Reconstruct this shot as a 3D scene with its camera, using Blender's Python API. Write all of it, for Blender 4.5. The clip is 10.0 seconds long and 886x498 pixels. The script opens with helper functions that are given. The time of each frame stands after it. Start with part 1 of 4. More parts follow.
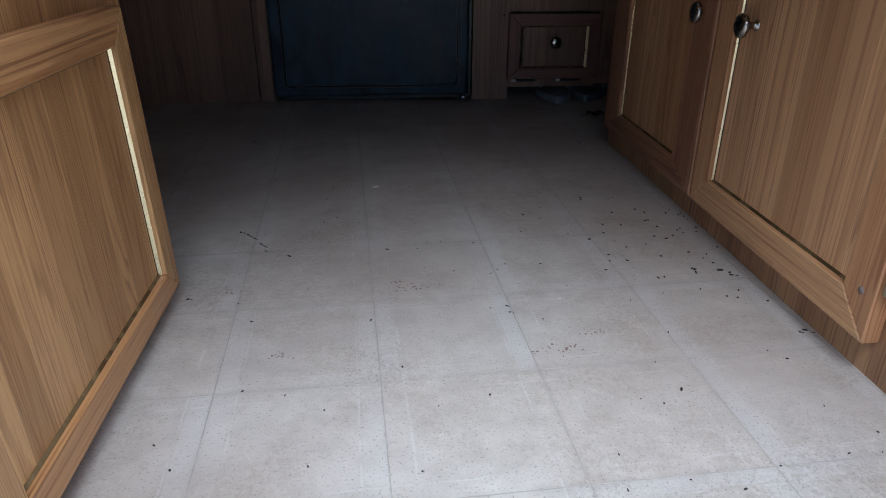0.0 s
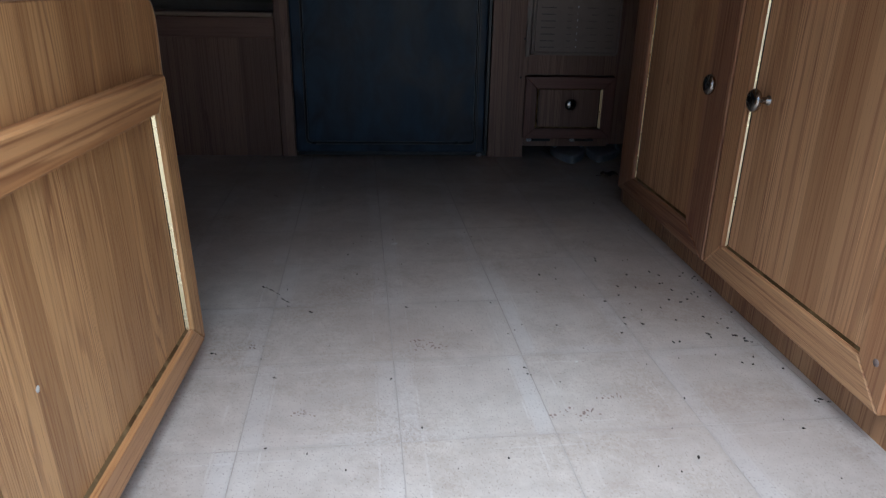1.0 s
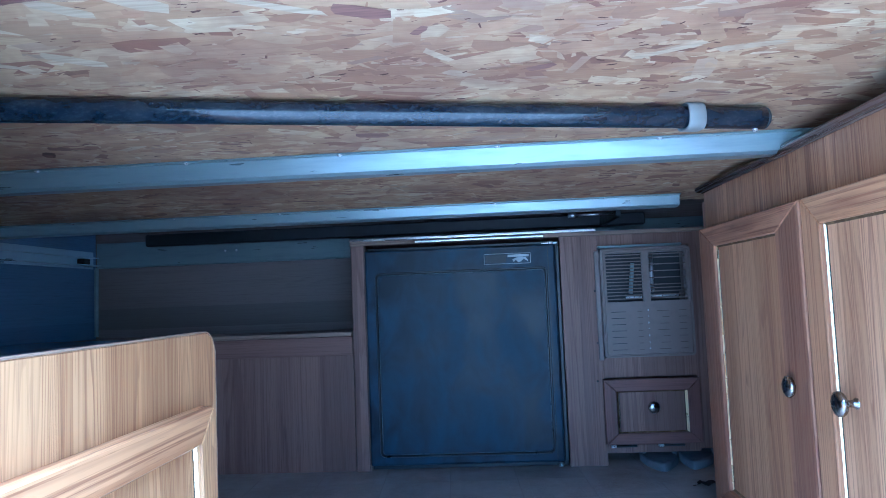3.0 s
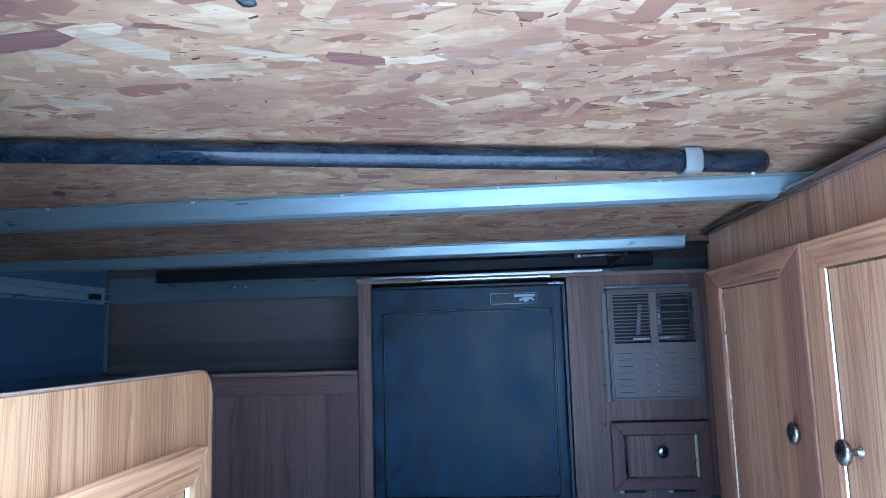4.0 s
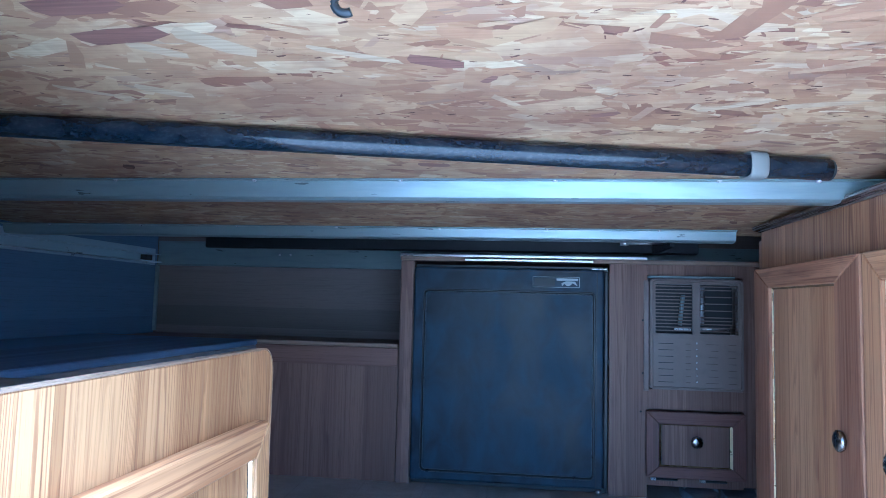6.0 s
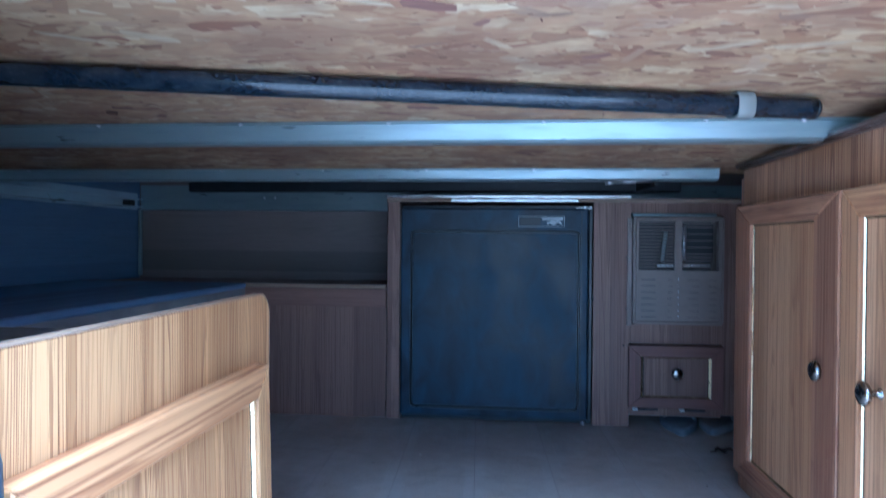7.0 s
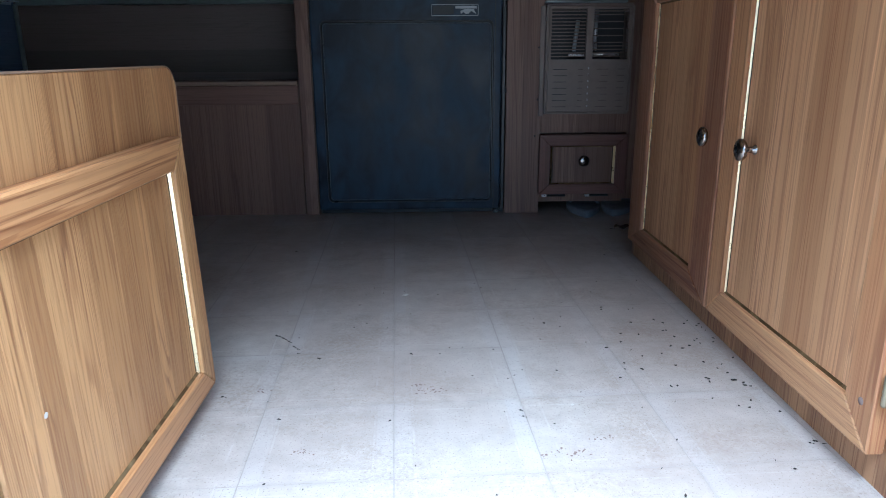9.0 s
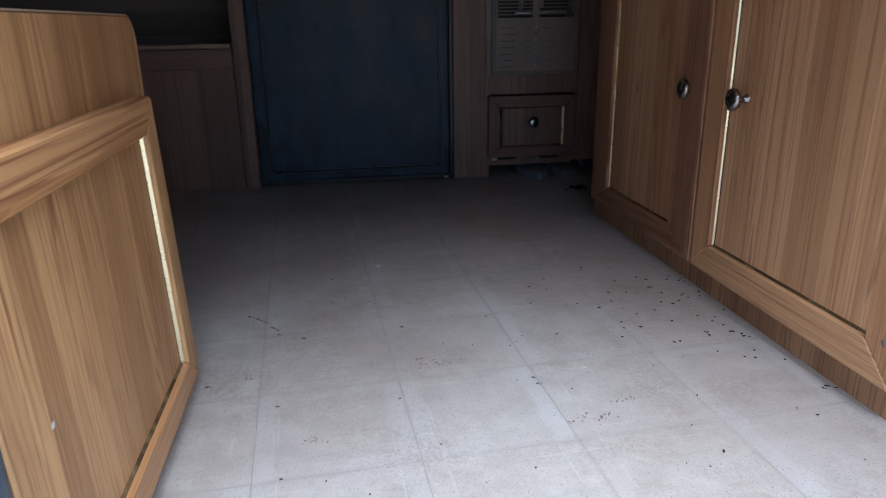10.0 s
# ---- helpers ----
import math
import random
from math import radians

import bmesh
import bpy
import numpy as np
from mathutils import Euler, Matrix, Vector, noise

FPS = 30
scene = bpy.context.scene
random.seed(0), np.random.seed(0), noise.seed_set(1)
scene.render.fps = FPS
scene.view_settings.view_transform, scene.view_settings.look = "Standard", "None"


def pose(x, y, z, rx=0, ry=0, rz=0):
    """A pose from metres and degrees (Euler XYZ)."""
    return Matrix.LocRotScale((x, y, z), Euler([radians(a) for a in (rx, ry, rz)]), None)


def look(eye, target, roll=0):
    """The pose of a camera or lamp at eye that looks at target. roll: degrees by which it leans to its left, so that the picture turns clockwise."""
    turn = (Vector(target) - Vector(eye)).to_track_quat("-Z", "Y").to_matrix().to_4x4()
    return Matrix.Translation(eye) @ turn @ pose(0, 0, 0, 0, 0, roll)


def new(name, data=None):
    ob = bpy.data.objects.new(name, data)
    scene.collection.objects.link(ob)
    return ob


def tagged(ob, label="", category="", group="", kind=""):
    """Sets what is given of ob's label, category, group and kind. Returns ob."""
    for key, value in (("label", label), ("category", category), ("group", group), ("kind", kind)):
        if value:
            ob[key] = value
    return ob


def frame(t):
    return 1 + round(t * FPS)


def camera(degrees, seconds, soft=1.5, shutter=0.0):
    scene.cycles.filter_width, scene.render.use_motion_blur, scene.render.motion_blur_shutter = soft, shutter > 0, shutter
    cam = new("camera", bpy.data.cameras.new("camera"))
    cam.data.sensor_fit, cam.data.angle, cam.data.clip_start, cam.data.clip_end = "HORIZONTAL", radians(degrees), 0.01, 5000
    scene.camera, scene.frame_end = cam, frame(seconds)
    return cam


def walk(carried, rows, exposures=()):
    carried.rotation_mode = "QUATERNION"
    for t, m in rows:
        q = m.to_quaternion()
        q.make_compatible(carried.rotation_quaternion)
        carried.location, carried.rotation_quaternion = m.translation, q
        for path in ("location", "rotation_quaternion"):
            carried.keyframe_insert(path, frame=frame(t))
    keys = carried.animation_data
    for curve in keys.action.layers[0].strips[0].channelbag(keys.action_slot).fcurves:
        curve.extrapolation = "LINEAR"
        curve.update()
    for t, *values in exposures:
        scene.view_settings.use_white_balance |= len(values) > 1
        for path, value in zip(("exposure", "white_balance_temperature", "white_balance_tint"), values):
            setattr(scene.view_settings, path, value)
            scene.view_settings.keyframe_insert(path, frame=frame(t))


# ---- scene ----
cam = camera(66.2, 10.0, soft=0.9, shutter=0.2)
PATH = [
    (0, (0.139, 0.325, 0.394), (0.304, 2.129, -0.455), 0.3),
    (0.5, (0.133, 0.328, 0.398), (0.327, 2.134, -0.438), 1.3),
    (1, (0.124, 0.313, 0.416), (0.266, 2.174, -0.302), 1.2),
    (1.5, (0.109, 0.287, 0.429), (0.201, 2.243, 0.024), -0.4),
    (2, (0.122, 0.285, 0.438), (0.171, 2.279, 0.283), 0.6),
    (2.5, (0.138, 0.301, 0.451), (0.074, 2.296, 0.569), 0.4),
    (2.7, (0.159, 0.329, 0.438), (0.074, 2.323, 0.574), -1.3),
    (3.8, (0.196, 0.344, 0.427), (0.037, 2.327, 0.635), -2.4),
    (4, (0.2, 0.335, 0.434), (0.042, 2.312, 0.685), -1.7),
    (4.5, (0.202, 0.329, 0.437), (0.002, 2.307, 0.658), -1.3),
    (5, (0.197, 0.337, 0.429), (-0.046, 2.315, 0.597), -1.0),
    (5.5, (0.184, 0.332, 0.445), (-0.087, 2.304, 0.639), 0.2),
    (5.7, (0.177, 0.325, 0.452), (-0.081, 2.301, 0.621), 1.3),
    (6.8, (0.165, 0.302, 0.47), (-0.086, 2.281, 0.616), 1.6),
    (7, (0.161, 0.303, 0.465), (-0.039, 2.293, 0.445), 0.5),
    (7.5, (0.171, 0.292, 0.438), (0.073, 2.266, 0.138), 1.0),
    (8, (0.176, 0.28, 0.417), (0.155, 2.232, -0.019), 0.7),
    (8.5, (0.181, 0.278, 0.414), (0.218, 2.209, -0.107), 0.5),
    (9, (0.169, 0.268, 0.413), (0.206, 2.191, -0.136), -0.4),
    (9.5, (0.117, 0.275, 0.397), (0.181, 2.146, -0.307), 0.8),
    (10, (0.069, 0.326, 0.391), (0.357, 2.202, -0.241), -0.9),
]
EXPOSURE = [
    (0.0, 1.2, 5750, 9), (1.0, 1.35, 5800, 10), (1.5, 2.2, 5150, 8), (2.0, 3.25, 3850, 0), (2.5, 3.55, 3750, 1), (4.0, 3.65, 3950, 3), (5.0, 3.4, 4050, 4),
    (5.5, 3.6, 3950, 3), (6.8, 3.4, 3950, 3), (7.1, 3.25, 4100, 3), (7.5, 3.1, 4450, 3), (8.0, 2.95, 4800, 5), (8.5, 2.3, 5250, 8), (9.0, 2.4, 5150, 6), (9.5, 2.0, 5150, 6), (10.0, 1.6, 5550, 10),
]
walk(cam, [(t, look(eye, target, roll)) for t, eye, target, roll in PATH], EXPOSURE)

# ---------------------------------------------------------------- light
world = bpy.data.worlds.new("sky")
scene.world = world
world.use_nodes = True
wn = world.node_tree
sky = wn.nodes.new("ShaderNodeTexSky")
sky.sky_type = 'NISHITA'
sky.sun_disc = False
sky.sun_elevation = radians(48)
sky.sun_rotation = radians(80)
wn.links.new(sky.outputs[0], wn.nodes["Background"].inputs[0])
wn.nodes["Background"].inputs[1].default_value = 0.08
sun = new("sun", bpy.data.lights.new("sun", 'SUN'))
sun.data.energy = 4.0
sun.data.angle = radians(0.6)
sun.data.color = (1.0, 0.985, 0.96)
# the sun stands off the end of the camper: it lights the ground by the door but not the floor inside
sun.matrix_world = look((4.0, 0.7, 4.4), (0, 0, 0))
# daylight entering through the open doorway
door_light = new("doorway_daylight", bpy.data.lights.new("doorway_daylight", 'AREA'))
door_light.data.shape = 'RECTANGLE'
door_light.data.size, door_light.data.size_y = 0.72, 0.30
door_light.data.energy = 0.85
door_light.data.spread = radians(78)
door_light.data.color = (0.94, 0.97, 1.0)
door_light.matrix_world = look((0.25, 0.47, 0.62), (0.25, 0.78, 0.0))


# ---------------------------------------------------------------- materials
def material(name, rough=0.5, metal=0.0, colour=(0.5, 0.5, 0.5)):
    m = bpy.data.materials.new(name)
    m.use_nodes = True
    b = m.node_tree.nodes["Principled BSDF"]
    b.inputs["Base Color"].default_value = (*colour, 1)
    b.inputs["Roughness"].default_value = rough
    b.inputs["Metallic"].default_value = metal
    return m, m.node_tree, b


def node(nt, kind, ins=(), **props):
    n = nt.nodes.new(kind)
    for key, value in props.items():
        setattr(n, key, value)
    for key, value in dict(ins).items():
        if isinstance(value, bpy.types.NodeSocket):
            nt.links.new(value, n.inputs[key])
        else:
            n.inputs[key].default_value = value
    return n


def coords(nt, scale, source="Object", rot=(0, 0, 0)):
    tc = node(nt, "ShaderNodeTexCoord")
    mp = node(nt, "ShaderNodeMapping", {"Vector": tc.outputs[source], "Scale": scale, "Rotation": rot})
    return mp.outputs[0]


def noise_of(nt, vec, scale, detail=4.0, rough=0.55, distort=0.0):
    return node(nt, "ShaderNodeTexNoise", {"Vector": vec, "Scale": scale, "Detail": detail, "Roughness": rough, "Distortion": distort}).outputs[0]


def ramp(nt, fac, stops):
    r = node(nt, "ShaderNodeValToRGB", {"Fac": fac})
    els = r.color_ramp.elements
    while len(els) < len(stops):
        els.new(0.5)
    for e, (p, c) in zip(els, stops):
        e.position = p
        e.color = (*c, 1) if len(c) == 3 else c
    return r.outputs[0]


def grey(nt, fac, lo, hi, a=0.0, b=1.0):
    return node(nt, "ShaderNodeMapRange", {"Value": fac, "From Min": lo, "From Max": hi, "To Min": a, "To Max": b}).outputs[0]


def mix(nt, fac, a, b, mode='MIX'):
    n = node(nt, "ShaderNodeMix", data_type='RGBA', blend_type=mode)
    for key, value in ((0, fac), (6, a), (7, b)):
        if isinstance(value, bpy.types.NodeSocket):
            nt.links.new(value, n.inputs[key])
        else:
            n.inputs[key].default_value = value if key == 0 else (*value, 1)
    return n.outputs[2]


def bump(nt, b, height, strength=0.3, dist=0.001):
    n = node(nt, "ShaderNodeBump", {"Height": height, "Strength": strength, "Distance": dist})
    nt.links.new(n.outputs[0], b.inputs["Normal"])


def oak(name, axis, light, mid, dark, plank=22.0, seed=0.0, rough=0.42, lines=1.0, blotch=0.0, figure=26.0, arch=0.35):
    """Oak with its grain along an axis; plank: strips across the grain per metre; arch: share of strips with cathedral figure."""
    m, nt, b = material(name, rough)
    tc = node(nt, "ShaderNodeTexCoord")
    off = node(nt, "ShaderNodeVectorMath", {0: tc.outputs["Object"], 1: (seed, seed * 1.7, seed * 0.6)}, operation='ADD').outputs[0]

    def stretched(along, across):
        sc = [across] * 3
        sc[axis] = along
        return node(nt, "ShaderNodeMapping", {"Vector": off, "Scale": sc}).outputs[0]

    def calc(op, a, c):
        return node(nt, "ShaderNodeMath", {0: a, 1: c}, operation=op).outputs[0]
    strips = node(nt, "ShaderNodeTexVoronoi", {"Vector": stretched(0.02, plank), "Scale": 1.0, "Randomness": 0.9}, feature='F1').outputs["Color"]
    parted = node(nt, "ShaderNodeSeparateColor", {0: strips})
    tone, figured, dense = parted.outputs[0], parted.outputs[1], parted.outputs[2]
    straight = noise_of(nt, stretched(0.30, 15.0), 1.0, 1.0, 0.4)
    arched = noise_of(nt, stretched(1.7, 8.0), 1.0, 1.0, 0.35)
    pick = grey(nt, figured, 1.0 - arch, 1.01 - arch)
    field = calc('ADD', calc('MULTIPLY', grey(nt, straight, 0, 1, 0, figure), calc('SUBTRACT', 1.0, pick)), calc('MULTIPLY', grey(nt, arched, 0, 1, 0, figure * 0.42), pick))
    uneven = noise_of(nt, stretched(5.0, 90.0), 1.0, 2.0, 0.6)
    field = calc('ADD', calc('ADD', field, grey(nt, tone, 0, 1, 0, 9.0)), grey(nt, uneven, 0, 1, 0, 1.1))
    rings = calc('FRACT', field, 0.0)
    ringc = ramp(nt, rings, [(0.0, (0, 0, 0)), (0.55, (0.06, 0.06, 0.06)), (0.86, (1, 1, 1)), (0.95, (0.8, 0.8, 0.8)), (1.0, (0, 0, 0))])
    cluster = noise_of(nt, stretched(0.5, 22.0), 1.0, 2.0, 0.5)
    weight = calc('MULTIPLY', grey(nt, cluster, 0.44, 0.55, 0.10, 1.0), grey(nt, dense, 0.20, 0.60, 0.30, 1.0))
    ringc = calc('MULTIPLY', ringc, weight)
    fine = noise_of(nt, stretched(3.0, 300.0), 1.0, 3.0, 0.6)
    pores = noise_of(nt, stretched(14.0, 520.0), 1.0, 2.0, 0.7)
    cloud = noise_of(nt, stretched(1.4, 9.0), 1.0, 3.0, 0.5)
    base = ramp(nt, tone, [(0.0, mid), (0.28, light), (0.48, tuple(v * 0.82 for v in mid)), (0.64, tuple(v * 1.14 for v in light)), (0.82, tuple(v * 0.90 for v in mid)), (1.0, tuple(v * 0.72 for v in mid))])
    col = mix(nt, grey(nt, cloud, 0.40, 0.72, 0, 0.25), base, mid)
    col = mix(nt, grey(nt, ringc, 0, 1, 0, 0.70 * lines), col, dark)
    col = mix(nt, grey(nt, fine, 0.50, 0.66, 0, 0.52 * lines), col, dark)
    col = mix(nt, grey(nt, pores, 0.58, 0.72, 0, 0.45), col, tuple(v * 0.6 for v in dark))
    if blotch:
        red = noise_of(nt, stretched(7.0, 11.0), 1.0, 4.0, 0.6, 0.8)
        col = mix(nt, grey(nt, red, 0.58, 0.72, 0, blotch), col, (0.17, 0.045, 0.035))
    nt.links.new(col, b.inputs["Base Color"])
    nt.links.new(grey(nt, fine, 0.3, 0.7, rough - 0.06, rough + 0.12), b.inputs["Roughness"])
    bump(nt, b, fine, 0.2, 0.0005)
    return m


LIGHT, MID, DARK = (0.71, 0.420, 0.218), (0.62, 0.338, 0.162), (0.26, 0.092, 0.042)
oak_panel = oak("oak_panel_vertical", 2, LIGHT, MID, DARK, 20.0, 1.3, 0.42, 0.95, 0.0, 30.0, 0.45)
oak_panel_left = oak("oak_panel_side", 2, (0.555, 0.322, 0.136), (0.475, 0.250, 0.099), (0.20, 0.076, 0.030), 19.0, 3.1, 0.42, 1.0, 0.0, 52.0, 0.25)
oak_stile = oak("oak_stile", 2, (0.58, 0.315, 0.150), (0.49, 0.245, 0.112), DARK, 30.0, 7.3, 0.38)
oak_rail_y = oak("oak_rail_along", 1, (0.56, 0.300, 0.126), (0.47, 0.228, 0.090), (0.20, 0.074, 0.028), 22.0, 5.2, 0.38, 1.5, 0.0, 20.0, 0.5)
oak_red = oak("oak_stile_reddish", 2, (0.45, 0.232, 0.128), (0.375, 0.180, 0.096), (0.16, 0.056, 0.032), 30.0, 8.0, 0.38, 0.9, 0.6)
oak_red_y = oak("oak_rail_reddish", 1, (0.47, 0.245, 0.130), (0.39, 0.188, 0.094), (0.16, 0.054, 0.03), 20.0, 6.0, 0.38, 1.4, 0.45, 18.0, 0.8)
oak_rail_red = oak("oak_rail_streaked", 1, (0.62, 0.355, 0.172), (0.53, 0.275, 0.128), DARK, 20.0, 12.0, 0.38, 1.25, 0.35, 18.0, 0.6)
oak_frame = oak("oak_face_frame", 2, (0.50, 0.285, 0.142), (0.42, 0.220, 0.105), (0.17, 0.066, 0.038), 24.0, 2.6, 0.42, 1.1)
# oak darkened for the dim back of the camper: shade put into the colour
oak_shaded_x = oak("oak_rail_shaded", 0, (0.28, 0.162, 0.122), (0.235, 0.128, 0.095), (0.11, 0.052, 0.038), 30.0, 1.2, 0.5, 0.8)
oak_shaded = oak("oak_panel_shaded", 2, (0.285, 0.172, 0.126), (0.23, 0.133, 0.098), (0.115, 0.056, 0.042), 20.0, 11.0, 0.5, 0.8)
# maroon drawer frame, its colour darkened for the same shade
oak_shaded_red = oak("oak_stile_shaded_red", 2, (0.225, 0.112, 0.088), (0.185, 0.088, 0.068), (0.09, 0.038, 0.03), 30.0, 5.0, 0.45, 0.7)
oak_shaded_red_x = oak("oak_rail_shaded_red", 0, (0.225, 0.112, 0.088), (0.185, 0.088, 0.068), (0.09, 0.038, 0.03), 30.0, 5.0, 0.45, 0.7)
oak_top = oak("brown_worktop_edge", 1, (0.20, 0.135, 0.10), (0.16, 0.10, 0.075), (0.08, 0.045, 0.035), 30.0, 4.0, 0.24, 0.6)
oak_edge = oak("worn_oak_edge", 0, (0.34, 0.25, 0.18), (0.26, 0.18, 0.125), (0.12, 0.07, 0.045), 18.0, 2.0, 0.55)
# the blue in this wood is lens haze put into the colour
oak_wall_hazed = oak("wood_grain_blue_haze", 1, (0.17, 0.26, 0.42), (0.15, 0.225, 0.37), (0.10, 0.14, 0.22), 12.0, 4.4, 0.5, 0.4)
banding = oak("pale_edge_banding", 1, (0.40, 0.275, 0.175), (0.35, 0.235, 0.145), (0.20, 0.12, 0.07), 14.0, 2.0, 0.7, 0.5)
oak_wall = oak("wood_grain_wall_panel", 0, (0.25, 0.205, 0.185), (0.205, 0.170, 0.155), (0.115, 0.092, 0.085), 12.0, 9.0, 0.55, 0.5)


def vinyl():
    """Off-white printed vinyl: pale stripes beside the joints, speckle, brown stains."""
    m, nt, b = material("vinyl_tile", 0.42)
    tc = node(nt, "ShaderNodeTexCoord")
    geo = node(nt, "ShaderNodeNewGeometry")
    obi = node(nt, "ShaderNodeObjectInfo")
    pos = geo.outputs["Position"]
    sep = node(nt, "ShaderNodeSeparateXYZ", {0: tc.outputs["Object"]})
    ax = node(nt, "ShaderNodeMath", {0: sep.outputs[0]}, operation='ABSOLUTE').outputs[0]
    ay = node(nt, "ShaderNodeMath", {0: sep.outputs[1]}, operation='ABSOLUTE').outputs[0]

    def line(v, at, half):
        d = node(nt, "ShaderNodeMath", {0: v, 1: at}, operation='SUBTRACT').outputs[0]
        d = node(nt, "ShaderNodeMath", {0: d}, operation='ABSOLUTE').outputs[0]
        return grey(nt, d, half, half * 0.4)
    broken = grey(nt, noise_of(nt, pos, 22.0, 3.0), 0.42, 0.58)
    stripe = node(nt, "ShaderNodeMath", {0: line(ax, 0.056, 0.0016), 1: line(ay, 0.060, 0.0014)}, operation='MAXIMUM').outputs[0]
    stripe = node(nt, "ShaderNodeMath", {0: stripe, 1: broken}, operation='MULTIPLY').outputs[0]
    band = node(nt, "ShaderNodeMath", {0: grey(nt, ax, 0.0575, 0.0595), 1: node(nt, "ShaderNodeMath", {0: grey(nt, ay, 0.0610, 0.0630), 1: grey(nt, noise_of(nt, pos, 3.1, 1.0), 0.5, 0.6)}, operation='MULTIPLY').outputs[0]}, operation='MAXIMUM').outputs[0]
    base = ramp(nt, noise_of(nt, pos, 26.0, 6.0, 0.68), [(0.3, (0.41, 0.37, 0.325)), (0.7, (0.555, 0.512, 0.458))])
    base = mix(nt, grey(nt, obi.outputs["Random"], 0, 1, 0.0, 0.22), base, (0.44, 0.41, 0.38))
    base = mix(nt, node(nt, "ShaderNodeMath", {0: grey(nt, band, 0, 1, 0, 0.28), 1: grey(nt, obi.outputs["Random"], 0.3, 0.8)}, operation='MULTIPLY').outputs[0], base, (0.60, 0.595, 0.585))
    base = mix(nt, grey(nt, stripe, 0, 1, 0, 0.31), base, (0.64, 0.63, 0.61))
    rim = node(nt, "ShaderNodeMath", {0: grey(nt, ax, 0.0735, 0.0778), 1: grey(nt, ay, 0.0715, 0.0778)}, operation='MAXIMUM').outputs[0]
    rim = node(nt, "ShaderNodeMath", {0: rim, 1: grey(nt, noise_of(nt, pos, 9.0, 3.0), 0.38, 0.62, 0.15, 1.0)}, operation='MULTIPLY').outputs[0]
    base = mix(nt, grey(nt, rim, 0, 1, 0, 0.24), base, (0.25, 0.215, 0.185))
    blot = noise_of(nt, pos, 6.5, 5.0, 0.65, 0.4)
    grit = noise_of(nt, pos, 173.0, 5.0, 0.75, 0.8)
    stain = node(nt, "ShaderNodeMath", {0: grey(nt, blot, 0.43, 0.66, 0, 1), 1: grey(nt, grit, 0.42, 0.60, 0.1, 1)}, operation='MULTIPLY').outputs[0]
    base = mix(nt, grey(nt, stain, 0, 1, 0, 0.56), base, (0.25, 0.190, 0.135))
    speck = noise_of(nt, pos, 420.0, 2.0, 0.5)
    base = mix(nt, grey(nt, speck, 0.60, 0.70, 0, 0.6), base, (0.17, 0.14, 0.12))
    grime = noise_of(nt, pos, 2.6, 3.0, 0.5)
    base = mix(nt, grey(nt, grime, 0.40, 0.66, 0, 0.46), base, (0.29, 0.225, 0.185))
    nt.links.new(base, b.inputs["Base Color"])
    nt.links.new(grey(nt, blot, 0.3, 0.7, 0.34, 0.55), b.inputs["Roughness"])
    bump(nt, b, noise_of(nt, pos, 260.0, 3.0), 0.25, 0.0006)
    return m


vinyl_tile = vinyl()

m, nt, b = material("vinyl_joint", 0.7)
nt.links.new(ramp(nt, noise_of(nt, coords(nt, (1, 1, 1)), 40, 4), [(0.3, (0.31, 0.28, 0.25)), (0.7, (0.46, 0.42, 0.38))]), b.inputs["Base Color"])
vinyl_joint = m


def strand_board():
    m, nt, b = material("strand_board_flake", 0.62)
    geo = node(nt, "ShaderNodeNewGeometry")
    rnd = geo.outputs["Random Per Island"]
    pos = geo.outputs["Position"]
    base = ramp(nt, rnd, [(0.0, (0.60, 0.44, 0.28)), (0.13, (0.36, 0.20, 0.125)), (0.22, (0.64, 0.49, 0.33)), (0.34, (0.47, 0.29, 0.18)),
                          (0.46, (0.70, 0.57, 0.41)), (0.56, (0.54, 0.36, 0.23)), (0.66, (0.25, 0.115, 0.08)), (0.74, (0.60, 0.44, 0.29)),
                          (0.83, (0.48, 0.29, 0.19)), (0.89, (0.17, 0.075, 0.065)), (0.94, (0.78, 0.67, 0.51)), (1.0, (0.30, 0.14, 0.10))])
    st = node(nt, "ShaderNodeMapping", {"Vector": pos, "Scale": (14, 320, 60)}).outputs[0]
    fib = noise_of(nt, st, 1.0, 4.0, 0.6)
    base = mix(nt, grey(nt, fib, 0.45, 0.75, 0, 0.45), base, (0.30, 0.17, 0.10))
    patch = noise_of(nt, pos, 34.0, 3.0, 0.6, 0.6)
    base = mix(nt, grey(nt, patch, 0.42, 0.68, 0, 0.40), base, (0.36, 0.215, 0.14))
    big = noise_of(nt, pos, 5.0, 4.0, 0.6)
    base = mix(nt, grey(nt, big, 0.49, 0.64, 0, 0.52), base, (0.22, 0.112, 0.09))
    base = mix(nt, 1.0, base, (0.86, 0.825, 0.685), 'MULTIPLY')
    nt.links.new(base, b.inputs["Base Color"])
    bump(nt, b, fib, 0.3, 0.0006)
    return m


